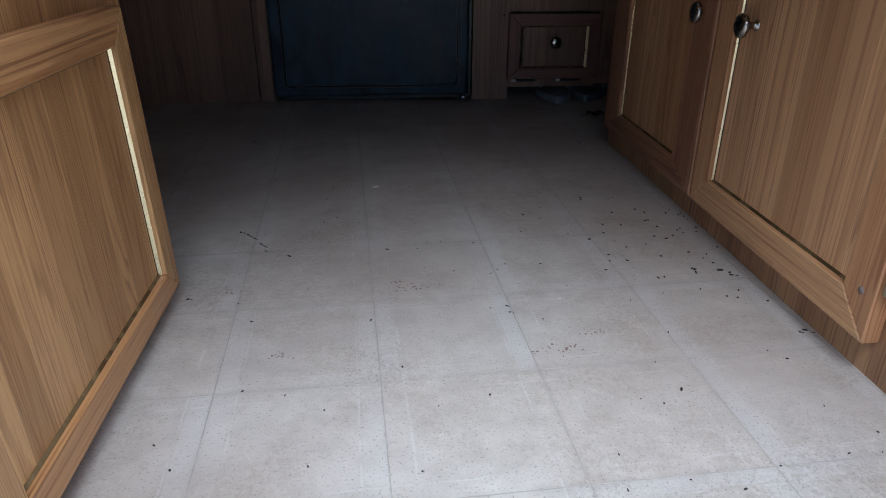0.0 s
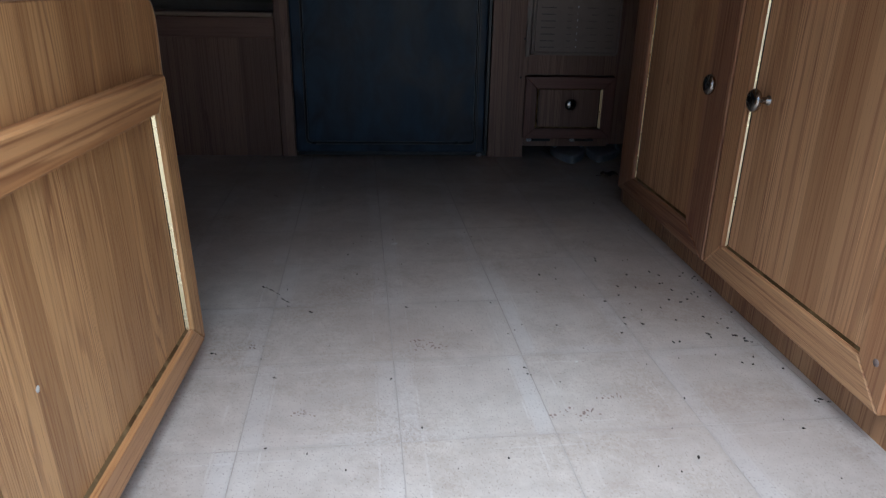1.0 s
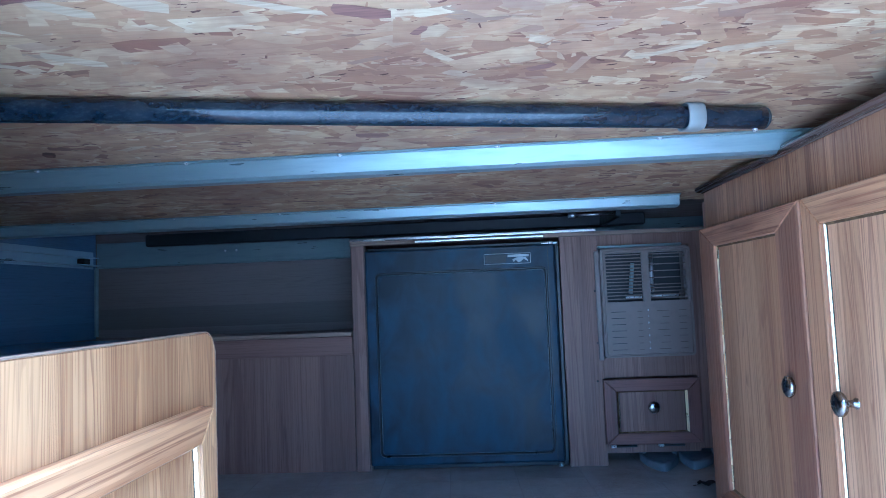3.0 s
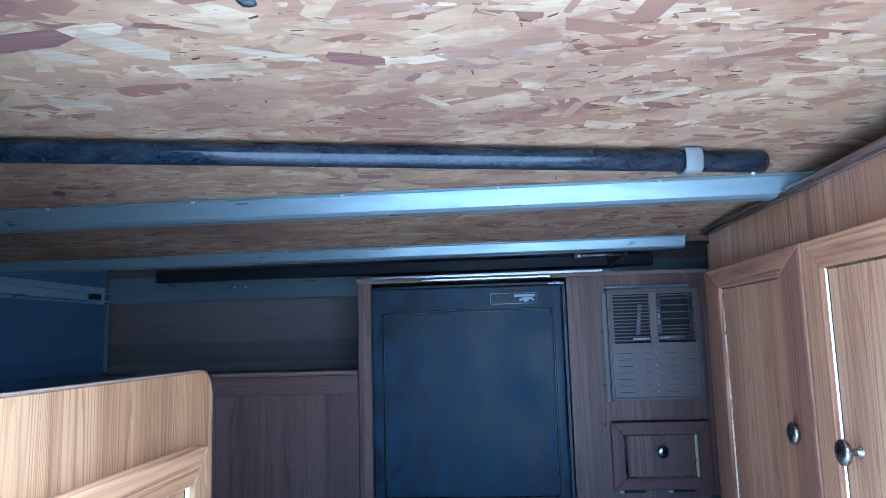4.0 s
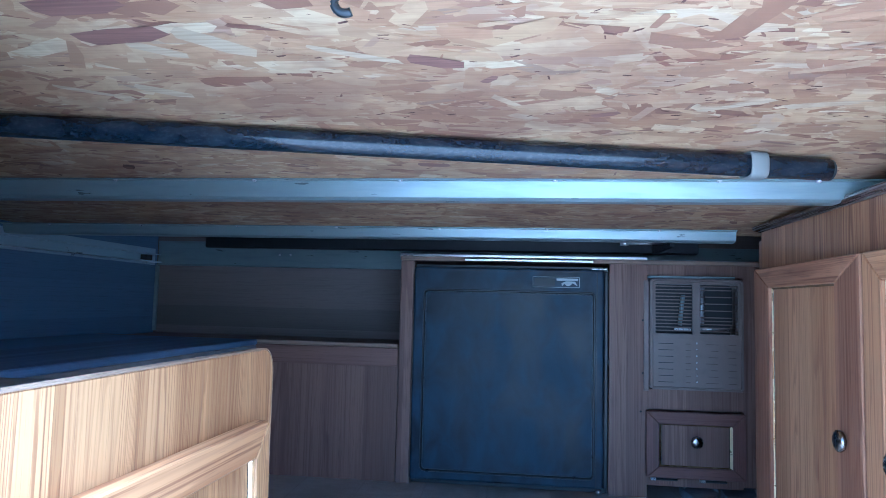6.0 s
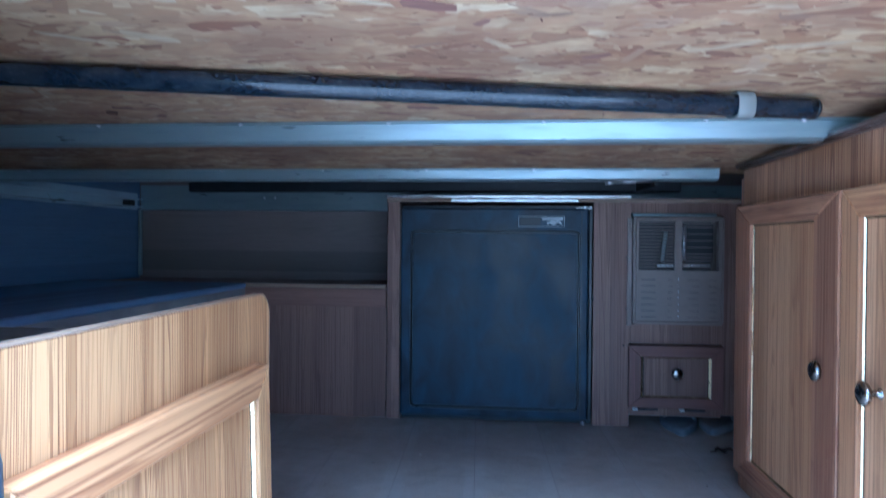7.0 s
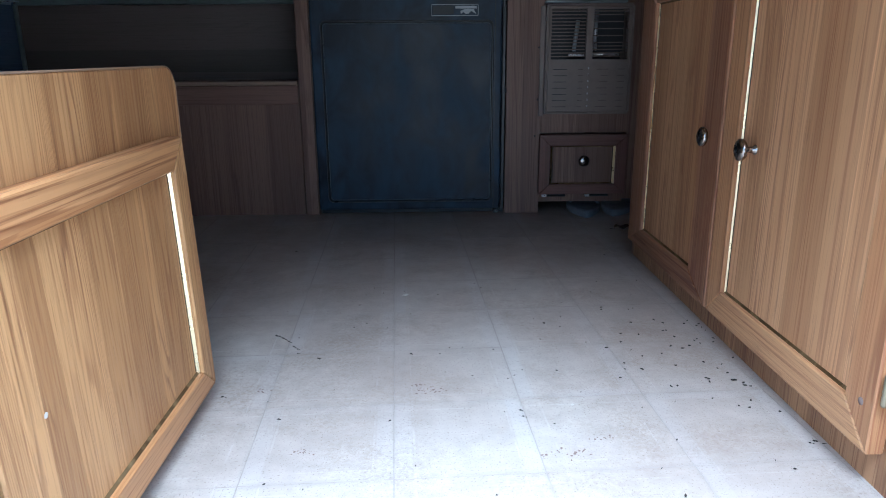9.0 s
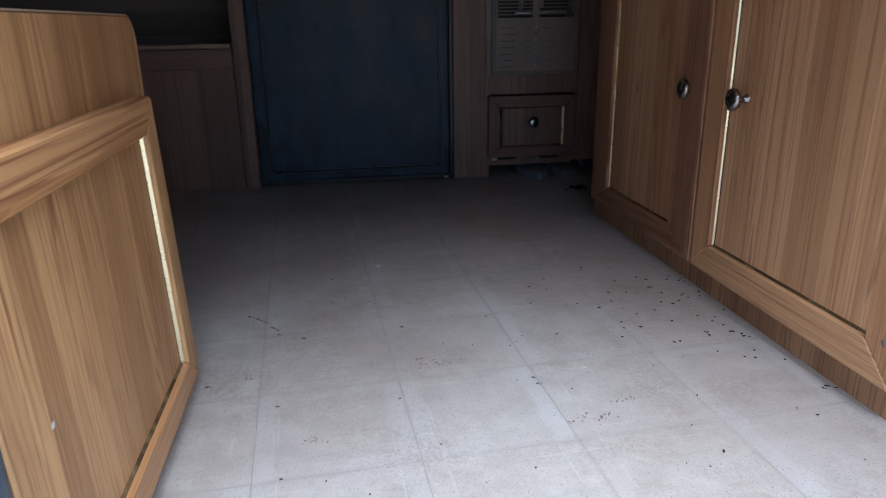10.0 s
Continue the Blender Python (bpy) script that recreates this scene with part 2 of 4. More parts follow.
flake_mat = strand_board()
m, nt, b = material("strand_board_core", 0.75)
nt.links.new(ramp(nt, noise_of(nt, coords(nt, (30, 140, 60)), 1, 4), [(0.35, (0.30, 0.18, 0.11)), (0.65, (0.46, 0.31, 0.20))]), b.inputs["Base Color"])
board_core = m
# shade of the gaps between strands as plain colour; also one dark mark
m, nt, b = material("strand_board_gap", 0.8)
nt.links.new(ramp(nt, noise_of(nt, coords(nt, (1, 1, 1)), 60, 3), [(0.35, (0.085, 0.040, 0.028)), (0.7, (0.20, 0.10, 0.065))]), b.inputs["Base Color"])
board_gap = m
for strand, lo, hi in (("strand_pale", (0.40, 0.30, 0.185), (0.54, 0.43, 0.285)), ("strand_red", (0.17, 0.085, 0.065), (0.27, 0.14, 0.10))):
    m, nt, b = material(strand, 0.6)
    nt.links.new(ramp(nt, noise_of(nt, coords(nt, (14, 300, 60)), 1, 4, 0.6), [(0.35, lo), (0.7, hi)]), b.inputs["Base Color"])
strand_pale, strand_red = bpy.data.materials["strand_pale"], bpy.data.materials["strand_red"]


def painted_metal(name, colour, metal, rough, dirt, amount=0.4, scale=30.0, streak=(1, 1, 1)):
    m, nt, b = material(name, rough, metal)
    v = coords(nt, streak)
    n1 = noise_of(nt, v, scale, 5.0, 0.6)
    n2 = noise_of(nt, v, scale * 0.15, 3.0, 0.5)
    col = mix(nt, grey(nt, n1, 0.5, 0.75, 0, amount), colour, dirt)
    col = mix(nt, grey(nt, n2, 0.45, 0.7, 0, amount * 0.7), col, dirt)
    nt.links.new(col, b.inputs["Base Color"])
    nt.links.new(grey(nt, n1, 0.3, 0.7, rough - 0.08, rough + 0.14), b.inputs["Roughness"])
    bump(nt, b, n1, 0.08, 0.0005)
    return m


steel = painted_metal("galvanised_steel", (0.325, 0.385, 0.390), 0.55, 0.34, (0.20, 0.26, 0.28), 0.4, 25, (0.4, 3, 3))
alu = painted_metal("bright_aluminium", (0.82, 0.82, 0.82), 1.0, 0.20, (0.5, 0.5, 0.5), 0.4, 60, (0.4, 3, 3))
satin_alu = painted_metal("satin_aluminium", (0.50, 0.60, 0.68), 0.4, 0.34, (0.40, 0.49, 0.55), 0.2, 10)
zinc = painted_metal("zinc_screw", (0.75, 0.76, 0.78), 1.0, 0.28, (0.4, 0.4, 0.42), 0.3, 300)
hinge_mat = painted_metal("dull_pale_brass", (0.42, 0.38, 0.28), 0.8, 0.4, (0.25, 0.22, 0.15), 0.4, 80)
brass = painted_metal("brass_bead", (0.88, 0.77, 0.50), 1.0, 0.27, (0.64, 0.50, 0.26), 0.25, 30)
groove_dark = painted_metal("bead_groove", (0.035, 0.024, 0.014), 0.0, 0.6, (0.10, 0.07, 0.03), 0.5, 80)
tarnish = painted_metal("tarnished_brass", (0.13, 0.078, 0.034), 0.6, 0.5, (0.50, 0.36, 0.18), 0.7, 60)
nickel = painted_metal("dark_nickel", (0.40, 0.37, 0.34), 1.0, 0.20, (0.15, 0.14, 0.13), 0.4, 120)
black_pipe = painted_metal("black_pipe_paint", (0.006, 0.012, 0.022), 0.0, 0.09, (0.15, 0.155, 0.16), 0.16, 190, (0.7, 1.4, 1.4))
black_steel = painted_metal("black_steel", (0.015, 0.017, 0.02), 0.0, 0.4, (0.05, 0.05, 0.055), 0.4, 30)
rubber = painted_metal("black_rubber", (0.020, 0.036, 0.056), 0.0, 0.34, (0.075, 0.11, 0.15), 0.5, 35, (3, 3, 0.6))
white_paint = painted_metal("white_door_paint", (0.80, 0.81, 0.81), 0.0, 0.4, (0.62, 0.60, 0.56), 0.3, 12)
grille_paint = painted_metal("taupe_grille_paint", (0.25, 0.195, 0.168), 0.0, 0.38, (0.17, 0.135, 0.118), 0.4, 40)
grille_shade = painted_metal("taupe_slit_shadow", (0.12, 0.09, 0.078), 0.0, 0.5, (0.08, 0.065, 0.055), 0.4, 40)
# near-black standing in for the shade inside recesses and slits
recess_shade = painted_metal("recess_shade_dark", (0.03, 0.033, 0.038), 0.2, 0.5, (0.07, 0.07, 0.07), 0.4, 40)
clip_white = painted_metal("white_plastic", (0.235, 0.24, 0.225), 0.0, 0.45, (0.17, 0.17, 0.165), 0.4, 60)
grey_cushion = painted_metal("grey_board", (0.26, 0.25, 0.245), 0.0, 0.6, (0.16, 0.15, 0.15), 0.5, 14)
rubber_blue = painted_metal("blue_grey_rubber", (0.21, 0.235, 0.26), 0.0, 0.5, (0.06, 0.07, 0.09), 0.5, 40)
crumb_dark = painted_metal("dark_crumb", (0.022, 0.018, 0.015), 0.0, 0.7, (0.05, 0.035, 0.025), 0.5, 500)
crumb_red = painted_metal("red_brown_crumb", (0.24, 0.175, 0.15), 0.0, 0.8, (0.16, 0.12, 0.105), 0.5, 400)
crumb_white = painted_metal("pale_crumb", (0.62, 0.60, 0.56), 0.0, 0.7, (0.4, 0.4, 0.4), 0.3, 300)
ground_mat = painted_metal("pale_gravel", (0.40, 0.38, 0.35), 0.0, 0.9, (0.22, 0.20, 0.18), 0.7, 30)

# dusty black refrigerator skin; its blue cast is lens flare put into the colour
m, nt, b = material("dusty_black_plastic", 0.4)
v = coords(nt, (1, 1, 1))
cloud = noise_of(nt, coords(nt, (1.3, 1, 0.8)), 10.0, 5.0, 0.56, 0.5)
pebble = noise_of(nt, v, 620.0, 2.0, 0.5)
nt.links.new(mix(nt, grey(nt, cloud, 0.38, 0.74, 0, 0.9), (0.002, 0.008, 0.021), (0.040, 0.078, 0.128)), b.inputs["Base Color"])
nt.links.new(grey(nt, cloud, 0.35, 0.7, 0.36, 0.6), b.inputs["Roughness"])
b.inputs["Specular IOR Level"].default_value = 0.36
bump(nt, b, pebble, 0.35, 0.0006)
fridge_skin = m
fridge_trim = painted_metal("black_trim", (0.014, 0.016, 0.019), 0.0, 0.35, (0.04, 0.045, 0.05), 0.4, 30)
badge_pale = painted_metal("pale_badge", (0.30, 0.32, 0.34), 0.5, 0.4, (0.3, 0.3, 0.3), 0.3, 200)


# lighter plastic, painted as the highlight along the door's bead
bead_highlight = painted_metal("bead_highlight_plastic", (0.10, 0.125, 0.15), 0.0, 0.3, (0.03, 0.035, 0.04), 0.5, 60)


# ---------------------------------------------------------------- building helpers
def box(bm, x0, x1, y0, y1, z0, z1, bev=0.0, seg=1, M=None):
    r = bmesh.ops.create_cube(bm, size=1.0, matrix=Matrix.Translation(((x0 + x1) / 2, (y0 + y1) / 2, (z0 + z1) / 2)) @ Matrix.Diagonal((x1 - x0, y1 - y0, z1 - z0, 1)))
    vs = r["verts"]
    if bev > 0:
        es = list({e for v_ in vs for e in v_.link_edges})
        out = bmesh.ops.bevel(bm, geom=es, offset=bev, segments=seg, affect='EDGES', profile=0.6)
        vs = list({v_ for f_ in out["faces"] for v_ in f_.verts} | {v_ for v_ in vs if v_.is_valid})
    if M is not None:
        bmesh.ops.transform(bm, matrix=M, verts=[v_ for v_ in vs if v_.is_valid])
    return bm


def block(x0, x1, y0, y1, z0, z1, bev=0.0, seg=1, M=None):
    return box(bmesh.new(), x0, x1, y0, y1, z0, z1, bev, seg, M)


def lathe(profile, M, n=20):
    """profile: (radius, height) pairs, turned about local z."""
    bm = bmesh.new()
    rings = []
    for r, h in profile:
        if r < 1e-6:
            rings.append([bm.verts.new((0, 0, h))])
        else:
            rings.append([bm.verts.new((r * math.cos(2 * math.pi * i / n), r * math.sin(2 * math.pi * i / n), h)) for i in range(n)])
    for a, c in zip(rings, rings[1:]):
        for i in range(n):
            j = (i + 1) % n
            q = [a[i % len(a)], a[j % len(a)], c[j % len(c)], c[i % len(c)]]
            q = list(dict.fromkeys(q))
            if len(q) > 2:
                bm.faces.new(q)
    for f_ in bm.faces:
        f_.smooth = True
    bmesh.ops.recalc_face_normals(bm, faces=bm.faces)
    bmesh.ops.transform(bm, matrix=M, verts=bm.verts)
    return bm


def prism(outline, depth, M, bev=0.0):
    """A closed outline in local x, y, thickened along local z."""
    bm = bmesh.new()
    f_ = bm.faces.new([bm.verts.new((x, y, 0)) for x, y in outline])
    r = bmesh.ops.extrude_face_region(bm, geom=[f_])
    bmesh.ops.translate(bm, vec=(0, 0, depth), verts=[e for e in r["geom"] if isinstance(e, bmesh.types.BMVert)])
    bmesh.ops.recalc_face_normals(bm, faces=bm.faces)
    if bev:
        bmesh.ops.bevel(bm, geom=list(bm.edges), offset=bev, segments=1, affect='EDGES')
    bmesh.ops.transform(bm, matrix=M, verts=bm.verts)
    return bm


def tube(points, radius, n=12):
    """A round rod through points."""
    bm = bmesh.new()
    pts = [Vector(p) for p in points]
    rings = []
    for i, p in enumerate(pts):
        d = (pts[min(i + 1, len(pts) - 1)] - pts[max(i - 1, 0)]).normalized()
        side = d.cross(Vector((0, 0, 1)))
        side = side.normalized() if side.length > 1e-4 else Vector((1, 0, 0))
        up = side.cross(d)
        rings.append([bm.verts.new(p + radius * (math.cos(a) * side + math.sin(a) * up)) for a in [2 * math.pi * k / n for k in range(n)]])
    for a, c in zip(rings, rings[1:]):
        for i in range(n):
            bm.faces.new((a[i], a[(i + 1) % n], c[(i + 1) % n], c[i])).smooth = True
    bm.faces.new(rings[0][::-1])
    bm.faces.new(rings[-1])
    bmesh.ops.recalc_face_normals(bm, faces=bm.faces)
    return bm


def mesh_of(name, bm, mat):
    me = bpy.data.meshes.new(name)
    bm.to_mesh(me)
    bm.free()
    me.materials.append(mat)
    return me


def thing(name, loc, label, category, group="", kind=""):
    e = new(name)
    e.empty_display_size = 0.05
    e.location = loc
    return tagged(e, label, category, group, kind)


def part(name, bm, mat, parent, label=""):
    ob = new(name, mesh_of(name, bm, mat))
    ob.parent = parent
    if parent.type == 'EMPTY':
        ob.matrix_parent_inverse = Matrix.Translation(-parent.location)
    return tagged(ob, label)


def solid(name, bm, mat, label="", category="", group="", kind=""):
    return tagged(new(name, mesh_of(name, bm, mat)), label, category, group, kind)


FACE_WEST = Matrix(((0, 0, -1, 0), (-1, 0, 0, 0), (0, 1, 0, 0), (0, 0, 0, 1)))    # width along -y, outwards -x
FACE_EAST = Matrix(((0, 0, 1, 0), (1, 0, 0, 0), (0, 1, 0, 0), (0, 0, 0, 1)))      # width along +y, outwards +x
FACE_SOUTH = Matrix(((1, 0, 0, 0), (0, 0, -1, 0), (0, 1, 0, 0), (0, 0, 0, 1)))    # width along +x, outwards -y


def knob(parent, M, stem=0.013):
    """A small mushroom knob; stem: length of its neck."""
    e = stem - 0.013
    return part("knob", lathe([(0.0068, 0.0), (0.0066, 0.0012), (0.0046, 0.0028), (0.0038, 0.013 + e), (0.007, 0.0160 + e), (0.0130, 0.0185 + e),
                               (0.0148, 0.0215 + e), (0.0140, 0.0250 + e), (0.009, 0.0275 + e), (0.0, 0.0285 + e)], M, 24), nickel, parent, "dark nickel round knob")


def bead(u, v0, v1, side, M, flat=0.0026, vertical=True, rise=0.0128):
    """A slanting bead on the inner edge of a frame; side: +1 faces rising u or v."""
    o = [(0, 0.0105), (0, rise), (side * 0.0005, rise), (side * flat, 0.0110), (side * (flat + 0.0003), 0.0108), (side * (flat + 0.0004), 0.0105)]
    bm = bmesh.new()
    ring = []
    for end in (v0, v1):
        ring.append([bm.verts.new((u + a, end, w) if vertical else (end, u + a, w)) for a, w in o])
    for i in range(6):
        j = (i + 1) % 6
        bm.faces.new((ring[0][i], ring[0][j], ring[1][j], ring[1][i]))
    bm.faces.new(ring[0][::-1])
    bm.faces.new(ring[1])
    bmesh.ops.recalc_face_normals(bm, faces=bm.faces)
    bmesh.ops.transform(bm, matrix=M, verts=bm.verts)
    return bm


def framed_door(parent, M, W, H, st, rt, rb, panel_mat, rail_mat, knob_at=None, name="door", stile_mat=None, flat=0.0026, rise=0.0128):
    """A framed flat-panel cabinet door in local width, height, outwards, origin at its lower corner on the face it closes."""
    T = 0.0185
    d = part(name, block(st - 0.004, W - st + 0.004, rb - 0.004, H - rt + 0.004, 0.001, 0.0105, M=M), panel_mat, parent)
    part("stile", prism([(0, 0), (st, rb), (st, H - rt), (0, H)], T, M, 0.0017), stile_mat or oak_stile, d)
    part("stile", prism([(W, 0), (W, H), (W - st, H - rt), (W - st, rb)], T, M, 0.0017), stile_mat or oak_stile, d)
    part("rail", prism([(0, H), (st, H - rt), (W - st, H - rt), (W, H)], T, M, 0.0017), rail_mat, d)
    part("rail", prism([(0, 0), (W, 0), (W - st, rb), (st, rb)], T, M, 0.0017), rail_mat, d)
    part("bead", bead(st, rb, H - rt, 1, M, flat, True, rise), brass, d, "polished brass bead")
    part("bead", bead(W - st, rb, H - rt, -1, M, flat, True, rise), brass, d, "polished brass bead")
    for u in (st + flat + 0.0006, W - st - flat - 0.0020):
        # thin dark strip on the panel along each upright bead
        part("groove", block(u, u + 0.0020, rb + 0.003, H - rt - 0.003, 0.0105, 0.0108, M=M), groove_dark, d)
    part("bead", bead(rb, st, W - st, 1, M, 0.0026, False), tarnish, d, "tarnished brass bead")
    part("bead", bead(H - rt, st, W - st, -1, M, 0.0026, False), tarnish, d, "tarnished brass bead")
    if knob_at:
        knob(d, M @ Matrix.Translation(knob_at[:3]), knob_at[3])
    return d


def hinge(parent, M):
    h = part("hinge", block(-0.008, 0.008, -0.017, 0.017, 0.0, 0.002, 0.0006, 1, M), hinge_mat, parent, "pale brass butt hinge")
    part("hinge_barrel", lathe([(0.0, -0.017), (0.002, -0.017), (0.0032, -0.015), (0.0032, 0.015), (0.002, 0.017), (0.0, 0.017)],
                               M @ Matrix.Translation((0.0, 0, 0.004)) @ pose(0, 0, 0, -90), 12), hinge_mat, h)
    return h


# ---------------------------------------------------------------- outside and shell
g = block(-60, 60, -60, 60, -0.62, -0.47)
solid("ground", g, ground_mat, "pale gravel ground outside the doorway", "ground", kind="structure")

BOARD, SLOPE = 0.640, -0.047      # underside of the bunk board at y = 1.28, and its fall to the back


def zb(y):
    return BOARD + SLOPE * (y - 1.28)


X_LEFT, X_RIGHT, Y_BACK = -1.04, 1.10, 2.40
solid("wall_north", block(X_LEFT - 0.03, X_RIGHT + 0.03, Y_BACK, Y_BACK + 0.03, 0.0, 0.80), oak_wall, "dark wood-grain panelled camper side wall", "wall", kind="structure")
solid("wall_west", block(X_LEFT - 0.03, X_LEFT, 0.60, Y_BACK, 0.0, 0.80), oak_wall_hazed, "dark wood-grain panelled end wall with blue lens haze in its colour", "wall", kind="structure")
solid("wall_east", block(X_RIGHT, X_RIGHT + 0.03, 0.60, Y_BACK, 0.0, 0.80), oak_wall_hazed, "dark wood-grain panelled end wall with blue lens haze in its colour", "wall", kind="structure")
solid("ceiling", block(X_LEFT - 0.03, X_RIGHT + 0.03, 0.56, Y_BACK + 0.03, 0.80, 0.84), white_paint, "white lowered camper roof", "ceiling", kind="structure")
bm = block(X_LEFT - 0.03, -0.16, 0.575, 0.605, -0.1, 0.80)
box(bm, 0.70, X_RIGHT + 0.03, 0.575, 0.605, -0.1, 0.80)
box(bm, -0.16, 0.70, 0.575, 0.605, 0.70, 0.80)
box(bm, -0.16, 0.70, 0.575, 0.605, -0.1, -0.012)
solid("wall_south", bm, white_paint, "white outer wall with the entry doorway", "wall", kind="structure")
solid("subfloor", block(X_LEFT - 0.03, X_RIGHT + 0.03, 0.606, Y_BACK + 0.03, -0.05, -0.0125), vinyl_joint, "grey camper floor base", "floor", kind="structure")
floor = solid("floor", block(X_LEFT, X_RIGHT, 0.60, Y_BACK, -0.012, -0.0004), vinyl_joint, "off-white stained vinyl tile floor with grey joints", "floor", kind="structure")

corner_strip = solid("trim", block(X_LEFT + 0.001, X_LEFT + 0.012, Y_BACK - 0.012, Y_BACK - 0.001, 0.35, 0.56, 0.002), steel, "thin pale corner moulding", "trim", kind="structure")

# door frame at the entry
df = thing("door_frame", (-0.13, 0.59, 0.0), "white aluminium entry door frame with black rubber seal", "door frame", kind="structure")
part("jamb", block(-0.159, -0.112, 0.530, 0.6175, -0.10, 0.62, 0.003, 2), white_paint, df)
part("jamb_lip", block(-0.124, -0.108, 0.515, 0.598, -0.10, 0.60, 0.002), white_paint, df)
part("groove", block(-0.1078, -0.1070, 0.5850, 0.5870, -0.10, 0.60), black_steel, df)
part("rubber_seal", tube([(-0.112, 0.633, -0.02), (-0.114, 0.632, 0.2), (-0.119, 0.631, 0.345), (-0.123, 0.629, 0.362)], 0.0140, 14), rubber, df, "black bulb rubber weather seal")
part("jamb_strip", block(-0.138, -0.1195, 0.6180, 0.6300, 0.372, 0.606, 0.002), white_paint, df)
part("jamb", block(0.66, 0.699, 0.530, 0.602, -0.10, 0.62, 0.003, 2), white_paint, df)

# ---------------------------------------------------------------- dinette box beside the door
box_west = thing("dinette_cabinet", (-0.55, 0.86, 0.0), "oak-veneer dinette cabinet with rounded end panel and framed door", "cabinet")
r = 0.028
outline = [(0.650, 0.0), (1.095, 0.0), (1.095, 0.402 - r)]
outline += [(1.095 - r + r * math.cos(a), 0.402 - r + r * math.sin(a)) for a in [math.pi / 2 * k / 8 for k in range(1, 9)]]
outline += [(0.650, 0.402)]
bm = prism(outline, 0.010, Matrix.Translation((-0.138, 0, 0)) @ FACE_EAST, 0.0010)
end_panel = part("end_panel", bm, oak_panel_left, box_west, "oak-veneer end panel with rounded top corner")
bm = bmesh.new()
edge_path = [(0.640, 0.4021)] + [(1.0950 - r + (r + 0.0001) * math.cos(a), 0.402 - r + (r + 0.0001) * math.sin(a)) for a in [math.pi / 2 * k / 10 for k in range(10, -1, -1)]] + [(1.0951, 0.002)]
hoops = []
for k, (y_, z_) in enumerate(edge_path):
    p0, p1 = edge_path[max(k - 1, 0)], edge_path[min(k + 1, len(edge_path) - 1)]
    ln = math.hypot(p1[0] - p0[0], p1[1] - p0[1])
    ny, nz = -(p1[1] - p0[1]) / ln * 0.0016, (p1[0] - p0[0]) / ln * 0.0016
    hoops.append([bm.verts.new(c_) for c_ in ((-0.1383, y_, z_), (-0.1277, y_, z_), (-0.1281, y_ + ny, z_ + nz), (-0.1379, y_ + ny, z_ + nz))])
for a_, c_ in zip(hoops, hoops[1:]):
    for k in range(4):
        bm.faces.new((a_[k], a_[(k + 1) % 4], c_[(k + 1) % 4], c_[k]))
bm.faces.new(hoops[0])
bm.faces.new(hoops[-1][::-1])
bmesh.ops.recalc_face_normals(bm, faces=bm.faces)
part("edge_banding", bm, banding, end_panel, "pale worn edge banding")
part("body", block(-1.02, -0.1385, 0.64, 1.085, 0.0, 0.335), oak_shaded, box_west)
part("seat_board", block(-1.03, -0.1385, 0.64, 1.09, 0.336, 0.355, 0.002), grey_cushion, box_west, "grey dinette seat board")
framed_door(box_west, Matrix.Translation((-0.1185, 0.648, 0.022)) @ pose(0, 0, 0, 0, -1.7) @ FACE_EAST, 0.396, 0.305, 0.036, 0.034, 0.030, oak_panel_left, oak_rail_y, stile_mat=oak_panel_left, flat=0.0024, rise=0.0140)
part("paint_fleck", lathe([(0.0026, 0), (0.0021, 0.0002), (0.0, 0.0003)], Matrix.Translation((-0.1118, 0.716, 0.163)) @ FACE_EAST, 9), crumb_white, box_west, "small white paint fleck")

table = thing("dinette_table", (-0.75, 1.58, 0.33), "dinette table board with haze-blue top and grey skirt, lowered between seats", "table")
# top takes the end wall's colour, painted blue haze included
part("tabletop", block(-1.03, -0.545, 1.092, 2.062, 0.338, 0.352, 0.003), oak_wall_hazed, table)
part("skirt", block(-0.562, -0.547, 1.093, 2.061, 0.060, 0.3378, 0.002), grey_cushion, table, "grey board skirt")
part("support_ledge", block(-1.035, -0.99, 1.20, 2.00, 0.29, 0.3375, 0.002), oak_shaded, table)
part("leg", tube([(-0.75, 1.58, -0.0005), (-0.75, 1.58, 0.3375)], 0.025, 12), steel, table)

bench = thing("dinette_bench", (-0.6, 2.2, 0.0), "oak-veneer dinette bench with shade in its colour and worn top edge", "bench")
part("front_panel", block(-1.02, -0.166, 2.072, 2.088, 0.0, 0.340), oak_shaded, bench)
part("front_rail", block(-1.02, -0.1665, 2.067, 2.0715, 0.292, 0.3395, 0.001), oak_shaded_x, bench)
part("seat_board", block(-1.02, -0.166, 2.090, Y_BACK - 0.002, 0.325, 0.344), oak_shaded, bench)
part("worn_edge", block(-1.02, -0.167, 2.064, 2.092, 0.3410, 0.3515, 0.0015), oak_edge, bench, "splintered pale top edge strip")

# ---------------------------------------------------------------- galley at the back: refrigerator, heater, drawer
FR = 2.066
galley = thing("galley_cabinet", (0.3, 2.2, 0.0), "oak-veneer galley cabinet around refrigerator and heater", "cabinet")
part("end_panel", block(-0.1635, -0.1625, FR, Y_BACK - 0.004, 0.0, 0.5685), oak_shaded, galley)
part("post", block(-0.162, -0.1295, FR, FR + 0.018, 0.0, 0.5690, 0.001), oak_shaded, galley)
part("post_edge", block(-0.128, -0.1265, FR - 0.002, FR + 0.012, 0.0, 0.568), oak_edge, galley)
part("face_panel", block(0.370, 0.4620, FR, FR + 0.018, 0.0, 0.5690), oak_shaded, galley)
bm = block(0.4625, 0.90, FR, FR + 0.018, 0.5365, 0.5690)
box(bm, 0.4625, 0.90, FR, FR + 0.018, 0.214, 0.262)
